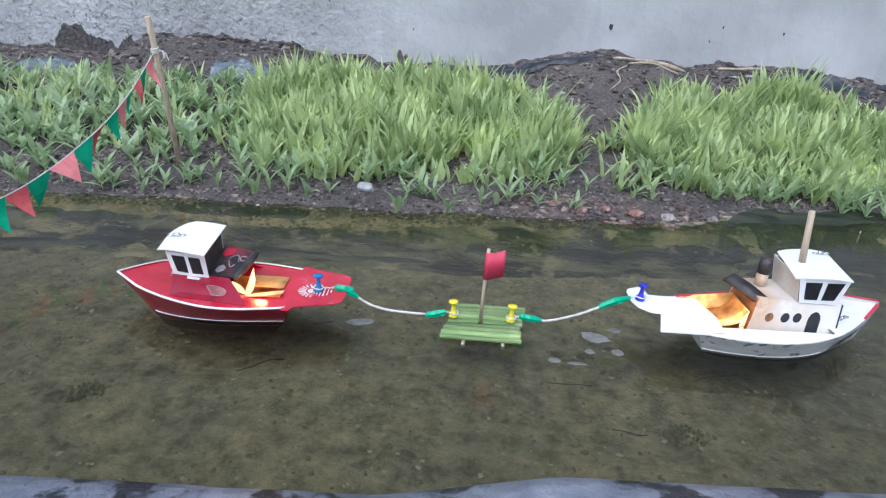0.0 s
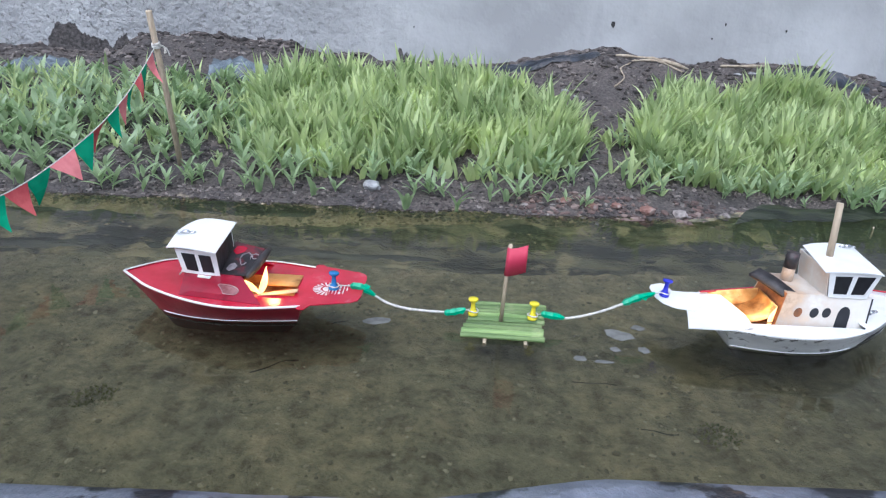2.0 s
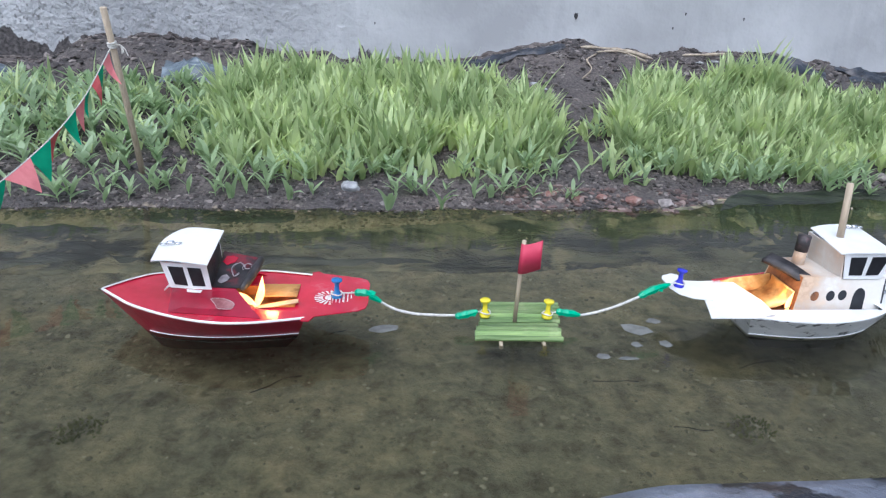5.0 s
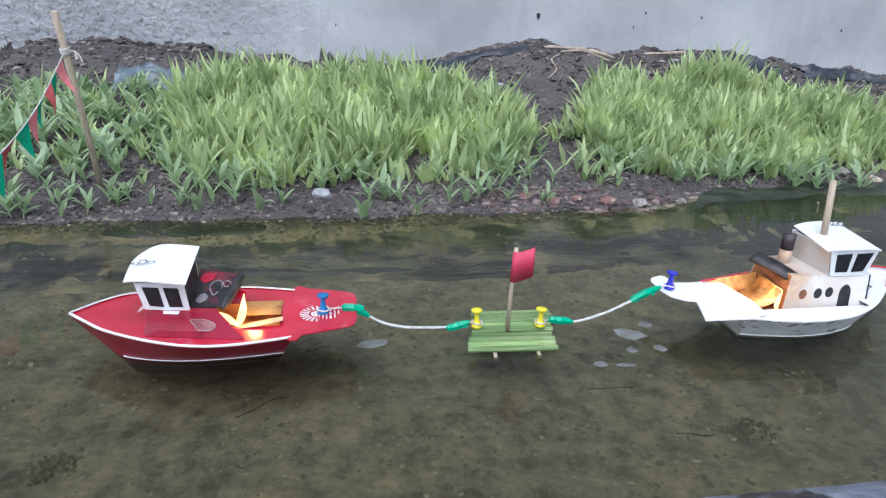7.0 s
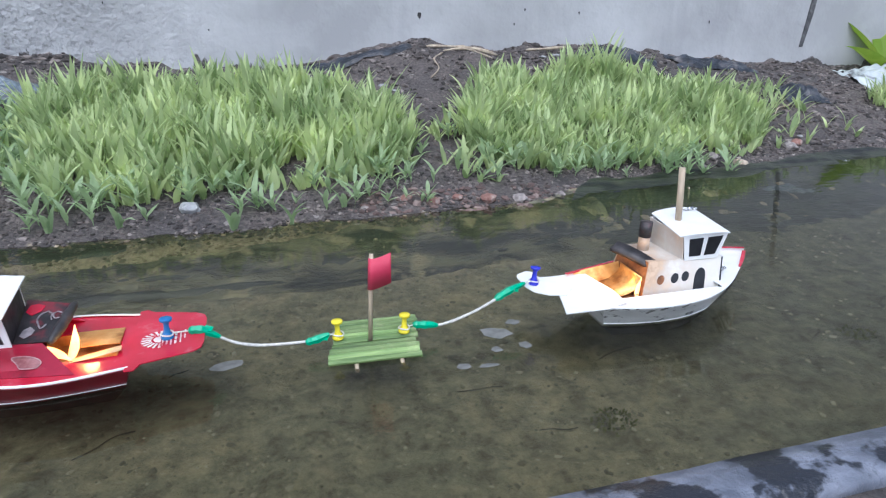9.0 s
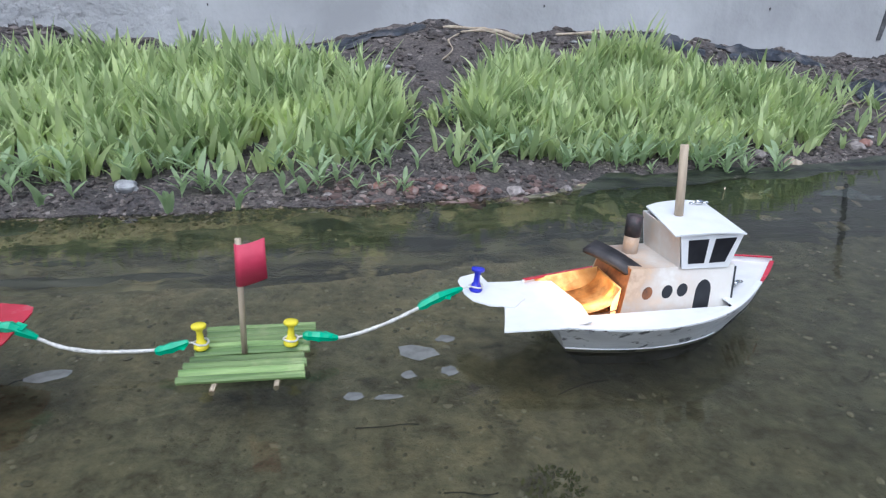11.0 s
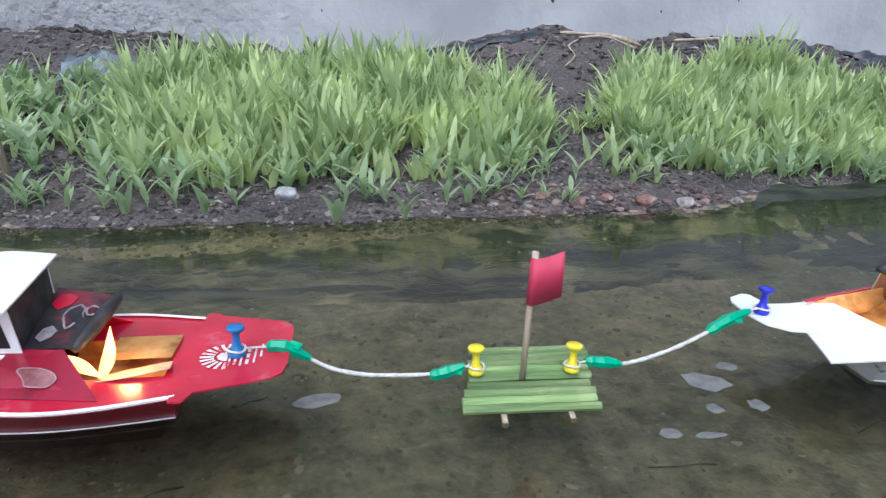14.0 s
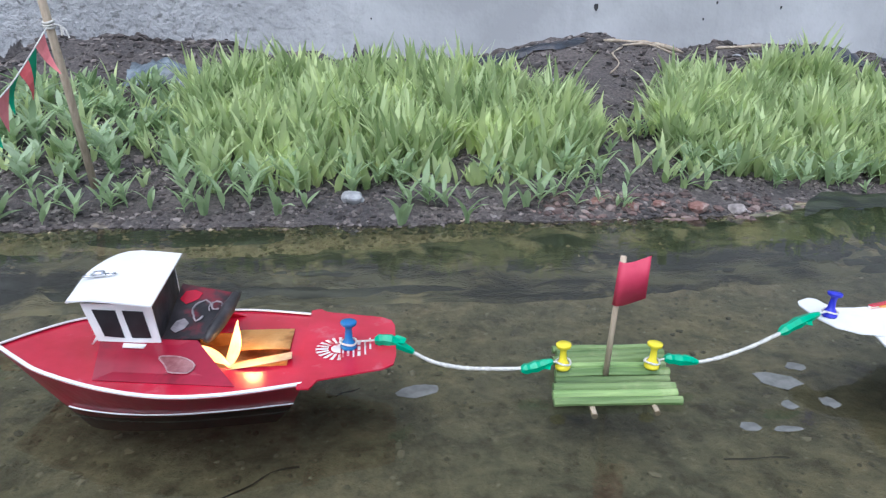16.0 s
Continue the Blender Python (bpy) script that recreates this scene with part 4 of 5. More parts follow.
def white_boat():
    b = thing("model_boat", (1.04, 0.87, 0.0), "white carton model boat with wooden mast and scorched cabin, afloat", "model boat", "towed models")
    st = [(0.897, 0.803, 0.918, 0.045, 0.848, 0.890, 0.926), (0.950, 0.790, 0.935, 0.044, 0.839, 0.910, 0.962), (1.005, 0.786, 0.950, 0.044, 0.834, 0.920, 1.004),
          (1.060, 0.796, 0.962, 0.045, 0.837, 0.930, 1.050), (1.113, 0.824, 0.966, 0.046, 0.852, 0.934, 1.096), (1.170, 0.872, 0.954, 0.048, 0.884, 0.930, 1.146), (1.222, 0.923, 0.929, 0.051, 0.914, 0.920, 1.188)]
    hull(b, finer(st), -0.006, SOOTED, "grubby white carton hull")
    rail(b, st[:6], False, WHITE, 0.006)
    rail(b, st, True, RED, 0.0055, lift=0.0065)
    part("bow_trim", strip([(1.170, 0.871, 0.0495), (1.197, 0.896, 0.0510), (1.223, 0.924, 0.0525)], [(1.170, 0.876, 0.0500), (1.195, 0.902, 0.0515), (1.218, 0.926, 0.0530)], 0.0016), RED, b, "red trim along the bow")
    chine_line(b, finer(st)[:17], -0.006, WHITE)
    bm = strip(curve_points([(x, yf - 0.003, zr - 0.002) for x, yn, yf, zr, *_ in st], 24), curve_points([(x, yf - 0.0008, zr + 0.006) for x, yn, yf, zr, *_ in st], 24), 0.001)
    part("bulwark", bm, WHITE, b)
    near = curve_points([(x, yn + 0.002, zr - 0.001) for x, yn, yf, zr, *_ in st], 30)
    far = curve_points([(x, yf - 0.003, zr - 0.001) for x, yn, yf, zr, *_ in st], 30)
    k = next(i for i, p in enumerate(near) if p.x > 1.10)
    part("foredeck", strip(near[k:], far[k:], 0.001), WHITE, b)
    part("side_deck", strip(near[:k + 1], [(p.x, max(p.y + 0.004, 0.836), 0.0400) for p in near[:k + 1]], 0.001), WHITE, b)
    part("side_deck", strip([(p.x, min(p.y - 0.004, 0.915), 0.0400) for p in far[:k + 1]], far[:k + 1], 0.001), WHITE, b)
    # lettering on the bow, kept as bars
    fine = finer(st)

    def on_hull(u, v):
        i = min(int(u), 23)
        x, yn, yf, zr, cn, cf, cx = [p + (q - p) * (u - i) for p, q in zip(fine[i], fine[i + 1])]
        return Vector((cx + (x - cx) * v + 0.0018, cn + (yn - cn) * v - 0.0030, -0.006 + (zr + 0.006) * v))

    for u0, u1, v0, v1 in ((16.2, 16.45, 0.36, 0.78), (16.45, 17.0, 0.50, 0.66), (17.0, 17.25, 0.36, 0.80), (17.7, 17.95, 0.38, 0.82), (17.95, 18.5, 0.38, 0.50), (18.9, 19.15, 0.40, 0.84), (19.15, 19.7, 0.54, 0.72), (19.7, 19.95, 0.42, 0.86)):
        part("print_bar", sheet([on_hull(u0, v0), on_hull(u1, v0), on_hull(u1, v1), on_hull(u0, v1)], 0.0006), INK, b)
    # tow plates at the stern
    tow = part("tow_plate", sheet([(0.902, 0.799, 0.0462), (0.842, 0.803, 0.0450), (0.850, 0.828, 0.0455), (0.857, 0.853, 0.0465), (0.868, 0.890, 0.0468), (0.884, 0.921, 0.0468), (0.930, 0.926, 0.0465), (0.940, 0.850, 0.0462), (0.935, 0.810, 0.0462)], 0.0014), WHITE, b)
    part("tongue", sheet([(0.868, 0.852, 0.0480), (0.843, 0.858, 0.0484), (0.828, 0.872, 0.0488), (0.823, 0.892, 0.0490), (0.824, 0.926, 0.0495), (0.829, 0.936, 0.0498), (0.846, 0.944, 0.0498), (0.853, 0.940, 0.0496), (0.856, 0.918, 0.0490), (0.884, 0.918, 0.0480), (0.884, 0.870, 0.0480)], 0.0014), WHITE, tow)
    # deckhouse with ports and a door
    side = [(0.980, 0.842, 0.030), (1.108, 0.842, 0.030), (1.118, 0.857, 0.0790), (0.998, 0.860, 0.0790)]
    house = part("house_side", sheet(side, 0.0012), CREAM, b, "white card, browned by the fire")
    for u, v, r, m, lab in ((0.20, 0.50, 0.0058, SCORCH, "scorched port"), (0.385, 0.51, 0.0062, INK, "round black port"), (0.525, 0.53, 0.0062, INK, "round black port")):
        part("port", inset(side, [(u + r / 0.124 * math.cos(a), v + r * 1.15 / 0.052 * math.sin(a)) for a in [i * math.pi / 9 for i in range(18)]]), m, house, lab)
    door = [(0.655, 0.10), (0.800, 0.10), (0.800, 0.52), (0.785, 0.64), (0.755, 0.71), (0.727, 0.73), (0.700, 0.71), (0.670, 0.64), (0.655, 0.52)]
    part("door", inset(side, door), INK, house, "black arched doorway")
    part("house_side", sheet([(0.980, 0.936, 0.030), (0.998, 0.936, 0.079), (1.118, 0.940, 0.079), (1.120, 0.944, 0.030)], 0.0012), CREAM, b)
    part("house_front", sheet([(1.108, 0.842, 0.030), (1.120, 0.944, 0.030), (1.118, 0.940, 0.079), (1.118, 0.857, 0.079)], 0.0012), WHITE, b)
    part("house_top", sheet([(0.998, 0.860, 0.0792), (1.119, 0.857, 0.0792), (1.119, 0.940, 0.0792), (0.998, 0.936, 0.0792)], 0.0012), CREAM, b)
    part("dark_seam", tube([(1.1095, 0.8405, 0.031), (1.1190, 0.8555, 0.0785)], 0.0011, 5), INK, b, "black inked corner line")
    # wheelhouse
    win = [(1.054, 0.8555, 0.0785), (1.109, 0.8545, 0.0785), (1.120, 0.8520, 0.1170), (1.046, 0.8530, 0.1170)]
    front = part("wheelhouse_side", sheet(win, 0.0012), WHITE, b)
    part("window", inset(win, [(0.12, 0.16), (0.44, 0.16), (0.45, 0.88), (0.12, 0.86)]), INK, front, "black inked window")
    part("window", inset(win, [(0.55, 0.16), (0.86, 0.18), (0.90, 0.90), (0.56, 0.88)]), INK, front, "black inked window")
    back = [(1.052, 0.935, 0.0785), (1.052, 0.8565, 0.0785), (1.046, 0.8545, 0.1165), (1.048, 0.940, 0.1195)]
    part("wheelhouse_back", sheet(back, 0.0012), CREAM, b)
    part("wheelhouse_side", sheet([(1.052, 0.937, 0.0785), (1.048, 0.941, 0.1195), (1.122, 0.945, 0.1195), (1.112, 0.940, 0.0785)], 0.0012), WHITE, b)
    part("wheelhouse_front", sheet([(1.110, 0.856, 0.0785), (1.113, 0.939, 0.0785), (1.121, 0.944, 0.1195), (1.120, 0.853, 0.1165)], 0.0012), WHITE, b)
    mid = [(1.038, 0.850, 0.1175), (1.060, 0.848, 0.1195), (1.095, 0.848, 0.1195), (1.122, 0.850, 0.1165)]
    back_edge = [(1.056, 0.950, 0.1215), (1.075, 0.954, 0.1245), (1.110, 0.958, 0.1250), (1.136, 0.956, 0.1215)]
    part("roof", strip(curve_points(mid, 10), curve_points(back_edge, 10), 0.0016), WHITE, b)
    part("mast", tube([(1.073, 0.906, 0.119), (1.0705, 0.906, 0.165), (1.0680, 0.906, 0.203)], [0.0050, 0.0048, 0.0046], 14), DOWEL, b, "pale round wooden mast", smooth=True)
    # funnel, charred flap and copper well
    funnel = part("funnel", tube([(1.021, 0.912, 0.079), (1.022, 0.912, 0.100)], 0.0088, 16), CREAM, b, smooth=True)
    part("funnel_top", tube([(1.022, 0.912, 0.0995), (1.023, 0.912, 0.1230)], 0.0092, 16), CHAR, funnel, "soot-black funnel top", smooth=True)
    part("charred_flap", strip(curve_points([(0.962, 0.908, 0.086), (0.978, 0.884, 0.081), (1.000, 0.858, 0.069)], 8), curve_points([(0.980, 0.916, 0.093), (0.996, 0.892, 0.088), (1.016, 0.862, 0.076)], 8), 0.005), CHAR, b, "charred black card flap", smooth=True)
    part("house_back", sheet([(0.982, 0.843, 0.030), (0.998, 0.861, 0.0785), (0.998, 0.935, 0.0785), (0.982, 0.934, 0.030)], 0.0012), SCORCH, b, "scorched brown card")
    part("well_floor", sheet([(0.915, 0.836, 0.0285), (0.985, 0.836, 0.0285), (0.985, 0.917, 0.0285), (0.915, 0.917, 0.0285)], 0.001), COPPER, b)
    part("well_side", sheet([(0.915, 0.905, 0.0285), (0.985, 0.905, 0.0285), (0.988, 0.922, 0.060), (0.912, 0.922, 0.050)], 0.0008), COPPER, b)
    # one copper sheet that lies along the well and curls up at its forward end
    curl = [(0.918, 0.0340), (0.940, 0.0325), (0.960, 0.0345), (0.975, 0.0400), (0.984, 0.0490), (0.986, 0.0600)]
    part("foil_sheet", strip(curve_points([(x, 0.856, z) for x, z in curl], 14), curve_points([(x - 0.003, 0.908, z + 0.004) for x, z in curl], 14), 0.0008), COPPER, b, "curled copper foil sheet", smooth=True)
    part("foil_flap", strip(curve_points([(0.930, 0.840, 0.041), (0.950, 0.839, 0.039), (0.978, 0.842, 0.042)], 8), curve_points([(0.932, 0.853, 0.032), (0.952, 0.852, 0.033), (0.978, 0.853, 0.034)], 8), 0.0008), SCORCH, b, "crumpled scorched strip")
    flame(b, (0.976, 0.848, 0.032), (0.985, 0.856, 0.060), 0.0042, FLAME, bend=0.003, seed=6)
    return b


red_boat()
white_boat()
swivel((0.138, 0.898, 0.1095), (1, 0.15, 0.02), "small steel snap swivel lying on the red boat's roof")
swivel((1.136, 0.872, 0.0475), (1, 0.6, 0.02), "small steel snap swivel lying on the white boat's foredeck")
swivel((1.118, 0.940, 0.1245), (1, 0.1, 0.0), "small steel snap swivel lying on the white boat's roof")

# the burning wicks' light
for power, spot in ((0.075, (0.268, 0.866, 0.060)), (0.055, (0.950, 0.868, 0.064))):
    lamp = bpy.data.lights.new("wick_light", "POINT")
    lamp.energy, lamp.color, lamp.shadow_soft_size = power, (1.0, 0.50, 0.14), 0.008
    new("wick_light", lamp).location = spot


# ---- the raft and the tow ----
def raft():
    r = thing("raft", (0.60, 0.868, 0.0), "small raft of split green stalks lashed on two pale crosspieces, afloat", "raft", "towed models")
    rng = random.Random(8)
    n = 9
    for i in range(n):
        u = i / (n - 1)
        y, z = 0.835 + 0.078 * u, 0.004 + 0.011 * u
        x0, x1 = 0.537 + 0.021 * u, 0.650 + 0.014 * u
        x0 += rng.uniform(-0.0035, 0.0035)
        x1 += rng.uniform(-0.0035, 0.0035)
        tilt = -0.006
        rr = rng.uniform(0.0040, 0.0050)
        y -= 0.002 if i < 4 else -0.001
        pts = [(x0 + (x1 - x0) * k / 6, y + tilt * k / 6 + rng.uniform(-0.0006, 0.0006), z + rng.uniform(-0.0005, 0.0005)) for k in range(7)]
        bm = tube(pts, [rr * rng.uniform(0.94, 1.05) for _ in pts], 8)
        part("stalk", bm, BAMBOO, r)
    for x, dx in ((0.568, 0.012), (0.626, 0.010)):
        part("crosspiece", tube([(x, 0.816, -0.002), (x + dx * 0.5, 0.862, 0.0005), (x + dx, 0.915, 0.0065)], 0.0030, 7), DOWEL, r, "pale wooden crosspiece")
    part("flagstaff", tube([(0.595, 0.868, 0.010), (0.5962, 0.865, 0.070), (0.5980, 0.862, 0.1315)], 0.0029, 8), DOWEL, r, "thin wooden staff", smooth=True)
    lower, upper = [], []
    for k in range(11):
        u = k / 10
        wave = (0.0030 * math.sin(u * 4.0) + 0.003 * u) * max(0.0, u - 0.25)
        wrap = 0.8572 if k else 0.8615
        lower.append((0.5928 + 0.0295 * u, wrap + 0.0024 + wave, 0.0838 + 0.0075 * u - 0.0015 * math.sin(u * 3.1)))
        upper.append((0.5942 + 0.0278 * u, wrap + wave * 1.2, 0.1268 + 0.0062 * u - 0.0020 * math.sin(u * 3.1)))
    part("flag", strip(lower, upper, 0.0006), surface("red_flag_paper", (0.48, 0.030, 0.075), (0.56, 0.050, 0.10), 40.0, 0.6, bump=0.1), r, "red paper flag", smooth=True)
    return r


raft()
pushpin((0.3525, 0.8665, 0.0478), BLUE, "blue plastic push pin stuck in the red tow plate", (0.02, 0.03, 1))
pushpin((0.5540, 0.8735, 0.0150), YELLOW, "yellow plastic push pin stuck in the raft", (-0.03, 0.0, 1))
pushpin((0.6400, 0.8680, 0.0150), YELLOW, "yellow plastic push pin stuck in the raft", (0.05, 0.02, 1))
pushpin((0.8365, 0.8960, 0.0497), ULTRA, "dark blue plastic push pin stuck in the white tow plate", (0.10, 0.03, 1))


def tow_line(path, tapes, loops, label):
    """A cord with taped ends and a thread loop round each pin."""
    t = thing("tow_line", path[0], label, "cord", "tow lines")
    pts = curve_points(path, 40)
    rng = random.Random(len(path))
    part("cord", tube(pts, [0.0020 * rng.uniform(0.85, 1.15) for _ in pts], 7), CORD, t, smooth=True)
    for a, m, c, w in tapes:
        line = curve_points([a, m, c], 10)
        bm = tube(line, [w * f for f in (0.55, 0.9, 1.15, 1.0, 1.1, 1.25, 1.05, 1.0, 0.85, 0.7, 0.5)], 6)
        part("tape", bm, TAPE, t, "green tape wrapped round the cord")
        end = Vector(m)
        tail = [end, end + Vector((0.012, -0.006, -0.001)), end + Vector((0.015, 0.001, 0.001)), end + Vector((0.006, 0.005, 0.003))]
        part("tape", sheet(tail, 0.0008), TAPE, t, "loose green tape end")
    for at, r, to in loops:
        c = Vector(at)
        ring = [c + Vector((r * math.cos(a), r * math.sin(a), 0.0008 * math.sin(2 * a))) for a in [i * math.pi / 8 for i in range(17)]]
        part("loop", tube(ring, 0.0010, 5), CORD, t)
        part("thread", tube([c + (Vector(to) - c).normalized() * r, to], 0.0010, 5), CORD, t)
    return t


tow_line([(0.394, 0.872, 0.0470), (0.408, 0.872, 0.0405), (0.429, 0.872, 0.0285), (0.454, 0.872, 0.0215), (0.480, 0.871, 0.0195), (0.508, 0.870, 0.0190), (0.532, 0.871, 0.0205)],
         [((0.376, 0.872, 0.0525), (0.390, 0.871, 0.0520), (0.411, 0.872, 0.0395), 0.0050), ((0.512, 0.868, 0.0185), (0.527, 0.870, 0.0205), (0.543, 0.871, 0.0250), 0.0048)],
         [((0.3525, 0.8665, 0.0545), 0.0072, (0.380, 0.872, 0.0525)), ((0.554, 0.8735, 0.0225), 0.0072, (0.541, 0.871, 0.0240))],
         "white cotton tow cord with green taped ends")
tow_line([(0.664, 0.868, 0.0230), (0.686, 0.869, 0.0190), (0.700, 0.870, 0.0200), (0.716, 0.870, 0.0240), (0.742, 0.871, 0.0325), (0.773, 0.874, 0.0450), (0.800, 0.880, 0.0530)],
         [((0.652, 0.868, 0.0250), (0.668, 0.868, 0.0225), (0.687, 0.869, 0.0190), 0.0048), ((0.770, 0.874, 0.0440), (0.792, 0.880, 0.0520), (0.820, 0.890, 0.0560), 0.0048)],
         [((0.6400, 0.8680, 0.0225), 0.0072, (0.656, 0.868, 0.0245)), ((0.8370, 0.8962, 0.0560), 0.0072, (0.818, 0.890, 0.0560))],
         "white cotton tow cord with green taped ends")


# thin pale patches laid flat on the water beside the tow
PALE_PATCH = surface("dull_white_patch", (0.10, 0.10, 0.092), (0.22, 0.22, 0.21), 60.0, 0.3, (0.16, 0.16, 0.15), 40.0, 0.2, spot_range=(0.5, 0.7))
g = random.Random(15)
for x, y, lx, ly, turn in ((0.769, 0.859, 0.05, 0.034, -0.1), (0.803, 0.885, 0.022, 0.017, 0.2), (0.751, 0.815, 0.017, 0.017, 0), (0.792, 0.816, 0.02, 0.019, 0), (0.697, 0.785, 0.021, 0.015, -0.3), (0.726, 0.779, 0.026, 0.01, -0.1), (0.415, 0.867, 0.043, 0.023, 0.15)):
    pts = []
    for k in range(11):
        a = k * math.tau / 11 + g.uniform(-0.15, 0.15)
        r = g.uniform(0.70, 1.15)
        px, py = lx / 2 * math.cos(a) * r, ly / 2 * math.sin(a) * r
        pts.append((x + px * math.cos(turn) - py * math.sin(turn), y + px * math.sin(turn) + py * math.cos(turn), 0.0006))
    lone("pale_patch", sheet(pts, 0.0006), PALE_PATCH, (x, y, 0.0), "thin pale patch lying flat on the water", "scrap", "floating scraps")


# ---- poles and bunting ----
def pole(foot, top, r, knot_u, label):
    p = thing("wooden_pole", foot, label, "pole", "bunting poles")
    a, b = Vector(foot), Vector(top)
    bm = tube([a - Vector((0, 0, 0.03)), a.lerp(b, 0.5), b - (b - a).normalized() * 0.001, b], [r * 1.03, r, r, r * 0.86], 20)
    part("dowel", bm, DOWEL, p, smooth=True)
    c, d = a.lerp(b, knot_u), (b - a).normalized()
    rng = random.Random(3)
    for k in range(3):
        e = c + d * 0.0036 * (k - 1)
        side = d.orthogonal().normalized()
        ring = [e + Matrix.Rotation(t, 3, d) @ side * (r + 0.0012) + d * 0.0012 * math.sin(t + k) for t in [i * math.pi / 8 for i in range(17)]]
        part("lashing", tube(ring, 0.0021, 6), CORD, p, "white string wound round the pole")
    for k in range(3):
        s = c + Vector((r + 0.002, -0.002, 0))
        end = s + Vector((rng.uniform(0.008, 0.028), rng.uniform(-0.01, 0.006), rng.uniform(-0.022, -0.004)))
        part("loose_end", tube(curve_points([s, s.lerp(end, 0.5) + Vector((0.004, 0, 0.005)), end], 6), 0.0014, 5), CORD, p)
    return c


far_knot = pole((-0.113, 1.575, 0.035), (-0.121, 1.479, 0.385), 0.0065, 0.80, "pale wooden dowel standing in the bank, string tied near its top")
near_knot = pole((-0.262, 0.470, 0.0), (-0.279, 0.494, 0.234), 0.0078, 0.73, "pale wooden dowel standing at the kerb, string tied below its top")


def bunting():
    b = thing("bunting", near_knot, "string of green, red and pink paper pennants between two poles", "bunting")
    way = [near_knot, (-0.262, 0.566, 0.149), (-0.245, 0.674, 0.127), (-0.221, 0.826, 0.115), (-0.201, 0.958, 0.111), (-0.181, 1.09, 0.125), (-0.156, 1.255, 0.172), (-0.139, 1.366, 0.222), (-0.129, 1.440, 0.270), far_knot]
    pts = curve_points(way, 120)
    part("string", tube(pts, 0.0011, 5), CORD, b)
    rng = random.Random(21)
    tones = [PAPER_GREEN, PAPER_PINK, PAPER_GREEN, PAPER_RED]
    i, k = 5, 0
    while i + 6 < 118:
        a, c = pts[i], pts[i + 5]
        mid = a.lerp(c, 0.5)
        along = (c - a).normalized()
        down = Vector((rng.uniform(-0.2, 0.75), rng.uniform(-0.3, 0.2), -1)).normalized()
        length = rng.uniform(0.046, 0.058)
        bulge = along.cross(down).normalized() * rng.uniform(-0.006, 0.006)
        lower, upper = [], []
        for s in range(5):
            u = s / 4
            half = (c - a).length * 0.53 * (1 - u) + 0.0006
            m = mid + down * length * u + bulge * math.sin(u * math.pi)
            lower.append(m - along * half)
            upper.append(m + along * half)
        part("pennant", strip(lower, upper, 0.0005), tones[k % 4], b)
        i += 5
        k += 1
    return b


bunting()

# ---- stones, clods and litter on the bank ----
rng = random.Random(5)


def set_down(bm, x, y, sink, mat, name, label, category, group="", smooth=True, z=None):
    base = (x, y, (ground_z(x, y) if z is None else z) - sink)
    bmesh.ops.translate(bm, verts=bm.verts, vec=Vector(base))
    return lone(name, bm, mat, base, label, category, group, smooth)


set_down(rock(0.020, 1, 0.7, 3), 0.349, 1.505, -0.008, PALE, "stone", "pale grey stone at the water's edge", "stone", "loose stones", False)
for x, y, r, s, m, lab in ((0.985, 1.468, 0.019, 3, BRICK, "broken red brick piece on the mud"), (1.063, 1.462, 0.017, 4, STONE, "grey-pink stone on the mud"), (0.86, 1.475, 0.014, 5, BRICK, "small red brick chip on the mud"),
                           (0.92, 1.49, 0.012, 6, BRICK, "small red brick chip on the mud"), (0.80, 1.49, 0.012, 7, BRICK, "small red brick chip on the mud"), (1.80, 1.625, 0.020, 8, BARK, "tan rounded stone on the liner's edge"),
                           (1.74, 1.665, 0.018, 9, STONE, "dark grey stone on the soil"), (2.06, 1.72, 0.022, 10, STONE, "grey stone on the soil"), (2.12, 1.76, 0.018, 12, BRICK, "reddish stone on the soil"),
                           (-0.55, 1.50, 0.012, 13, STONE, "small grey stone on the soil"), (0.70, 1.46, 0.010, 14, STONE, "small grey stone on the soil"), (1.18, 1.49, 0.012, 15, STONE, "small grey stone on the soil")):
    set_down(rock(r, s, 0.62, 2), x, y, -r * 0.35, m, "stone", lab, "stone", "loose stones", False)
for x, z, ln in ((1.102, 0.389, 0.022), (1.50, 0.41, 0.010), (0.40, 0.34, 0.008), (1.46, 0.36, 0.008), (1.72, 0.40, 0.010), (0.10, 0.42, 0.008), (2.30, 0.37, 0.010)):
    pts = [(x + 0.5 * ln * f * math.cos(a), WALL_Y - 0.0015, z + ln * 0.5 * math.sin(a) * (1.0 + 0.3 * math.sin(3 * a))) for a, f in [(k * math.tau / 9, 0.45 + 0.25 * rng.random()) for k in range(9)]]
    tagged(finish("wall_chip", sheet(pts, 0.002), CHAR), "small dark chip in the wall's render", "wall chip", kind="structure")
# the crack is a flat dark strip on the wall's face
CRACK = surface("dark_crack", (0.045, 0.045, 0.048), (0.13, 0.13, 0.135), 40.0, 0.9, bump=0.5)
pts = [(2.765, WALL_Y - 0.002, 0.27), (2.785, WALL_Y - 0.002, 0.42), (2.800, WALL_Y - 0.002, 0.56), (2.822, WALL_Y - 0.002, 0.70), (2.850, WALL_Y - 0.002, 0.70), (2.825, WALL_Y - 0.002, 0.55), (2.808, WALL_Y - 0.002, 0.40), (2.782, WALL_Y - 0.002, 0.27)]
tagged(finish("wall_crack", sheet(pts, 0.003), CRACK), "long dark upright crack in the wall", "crack", kind="structure")
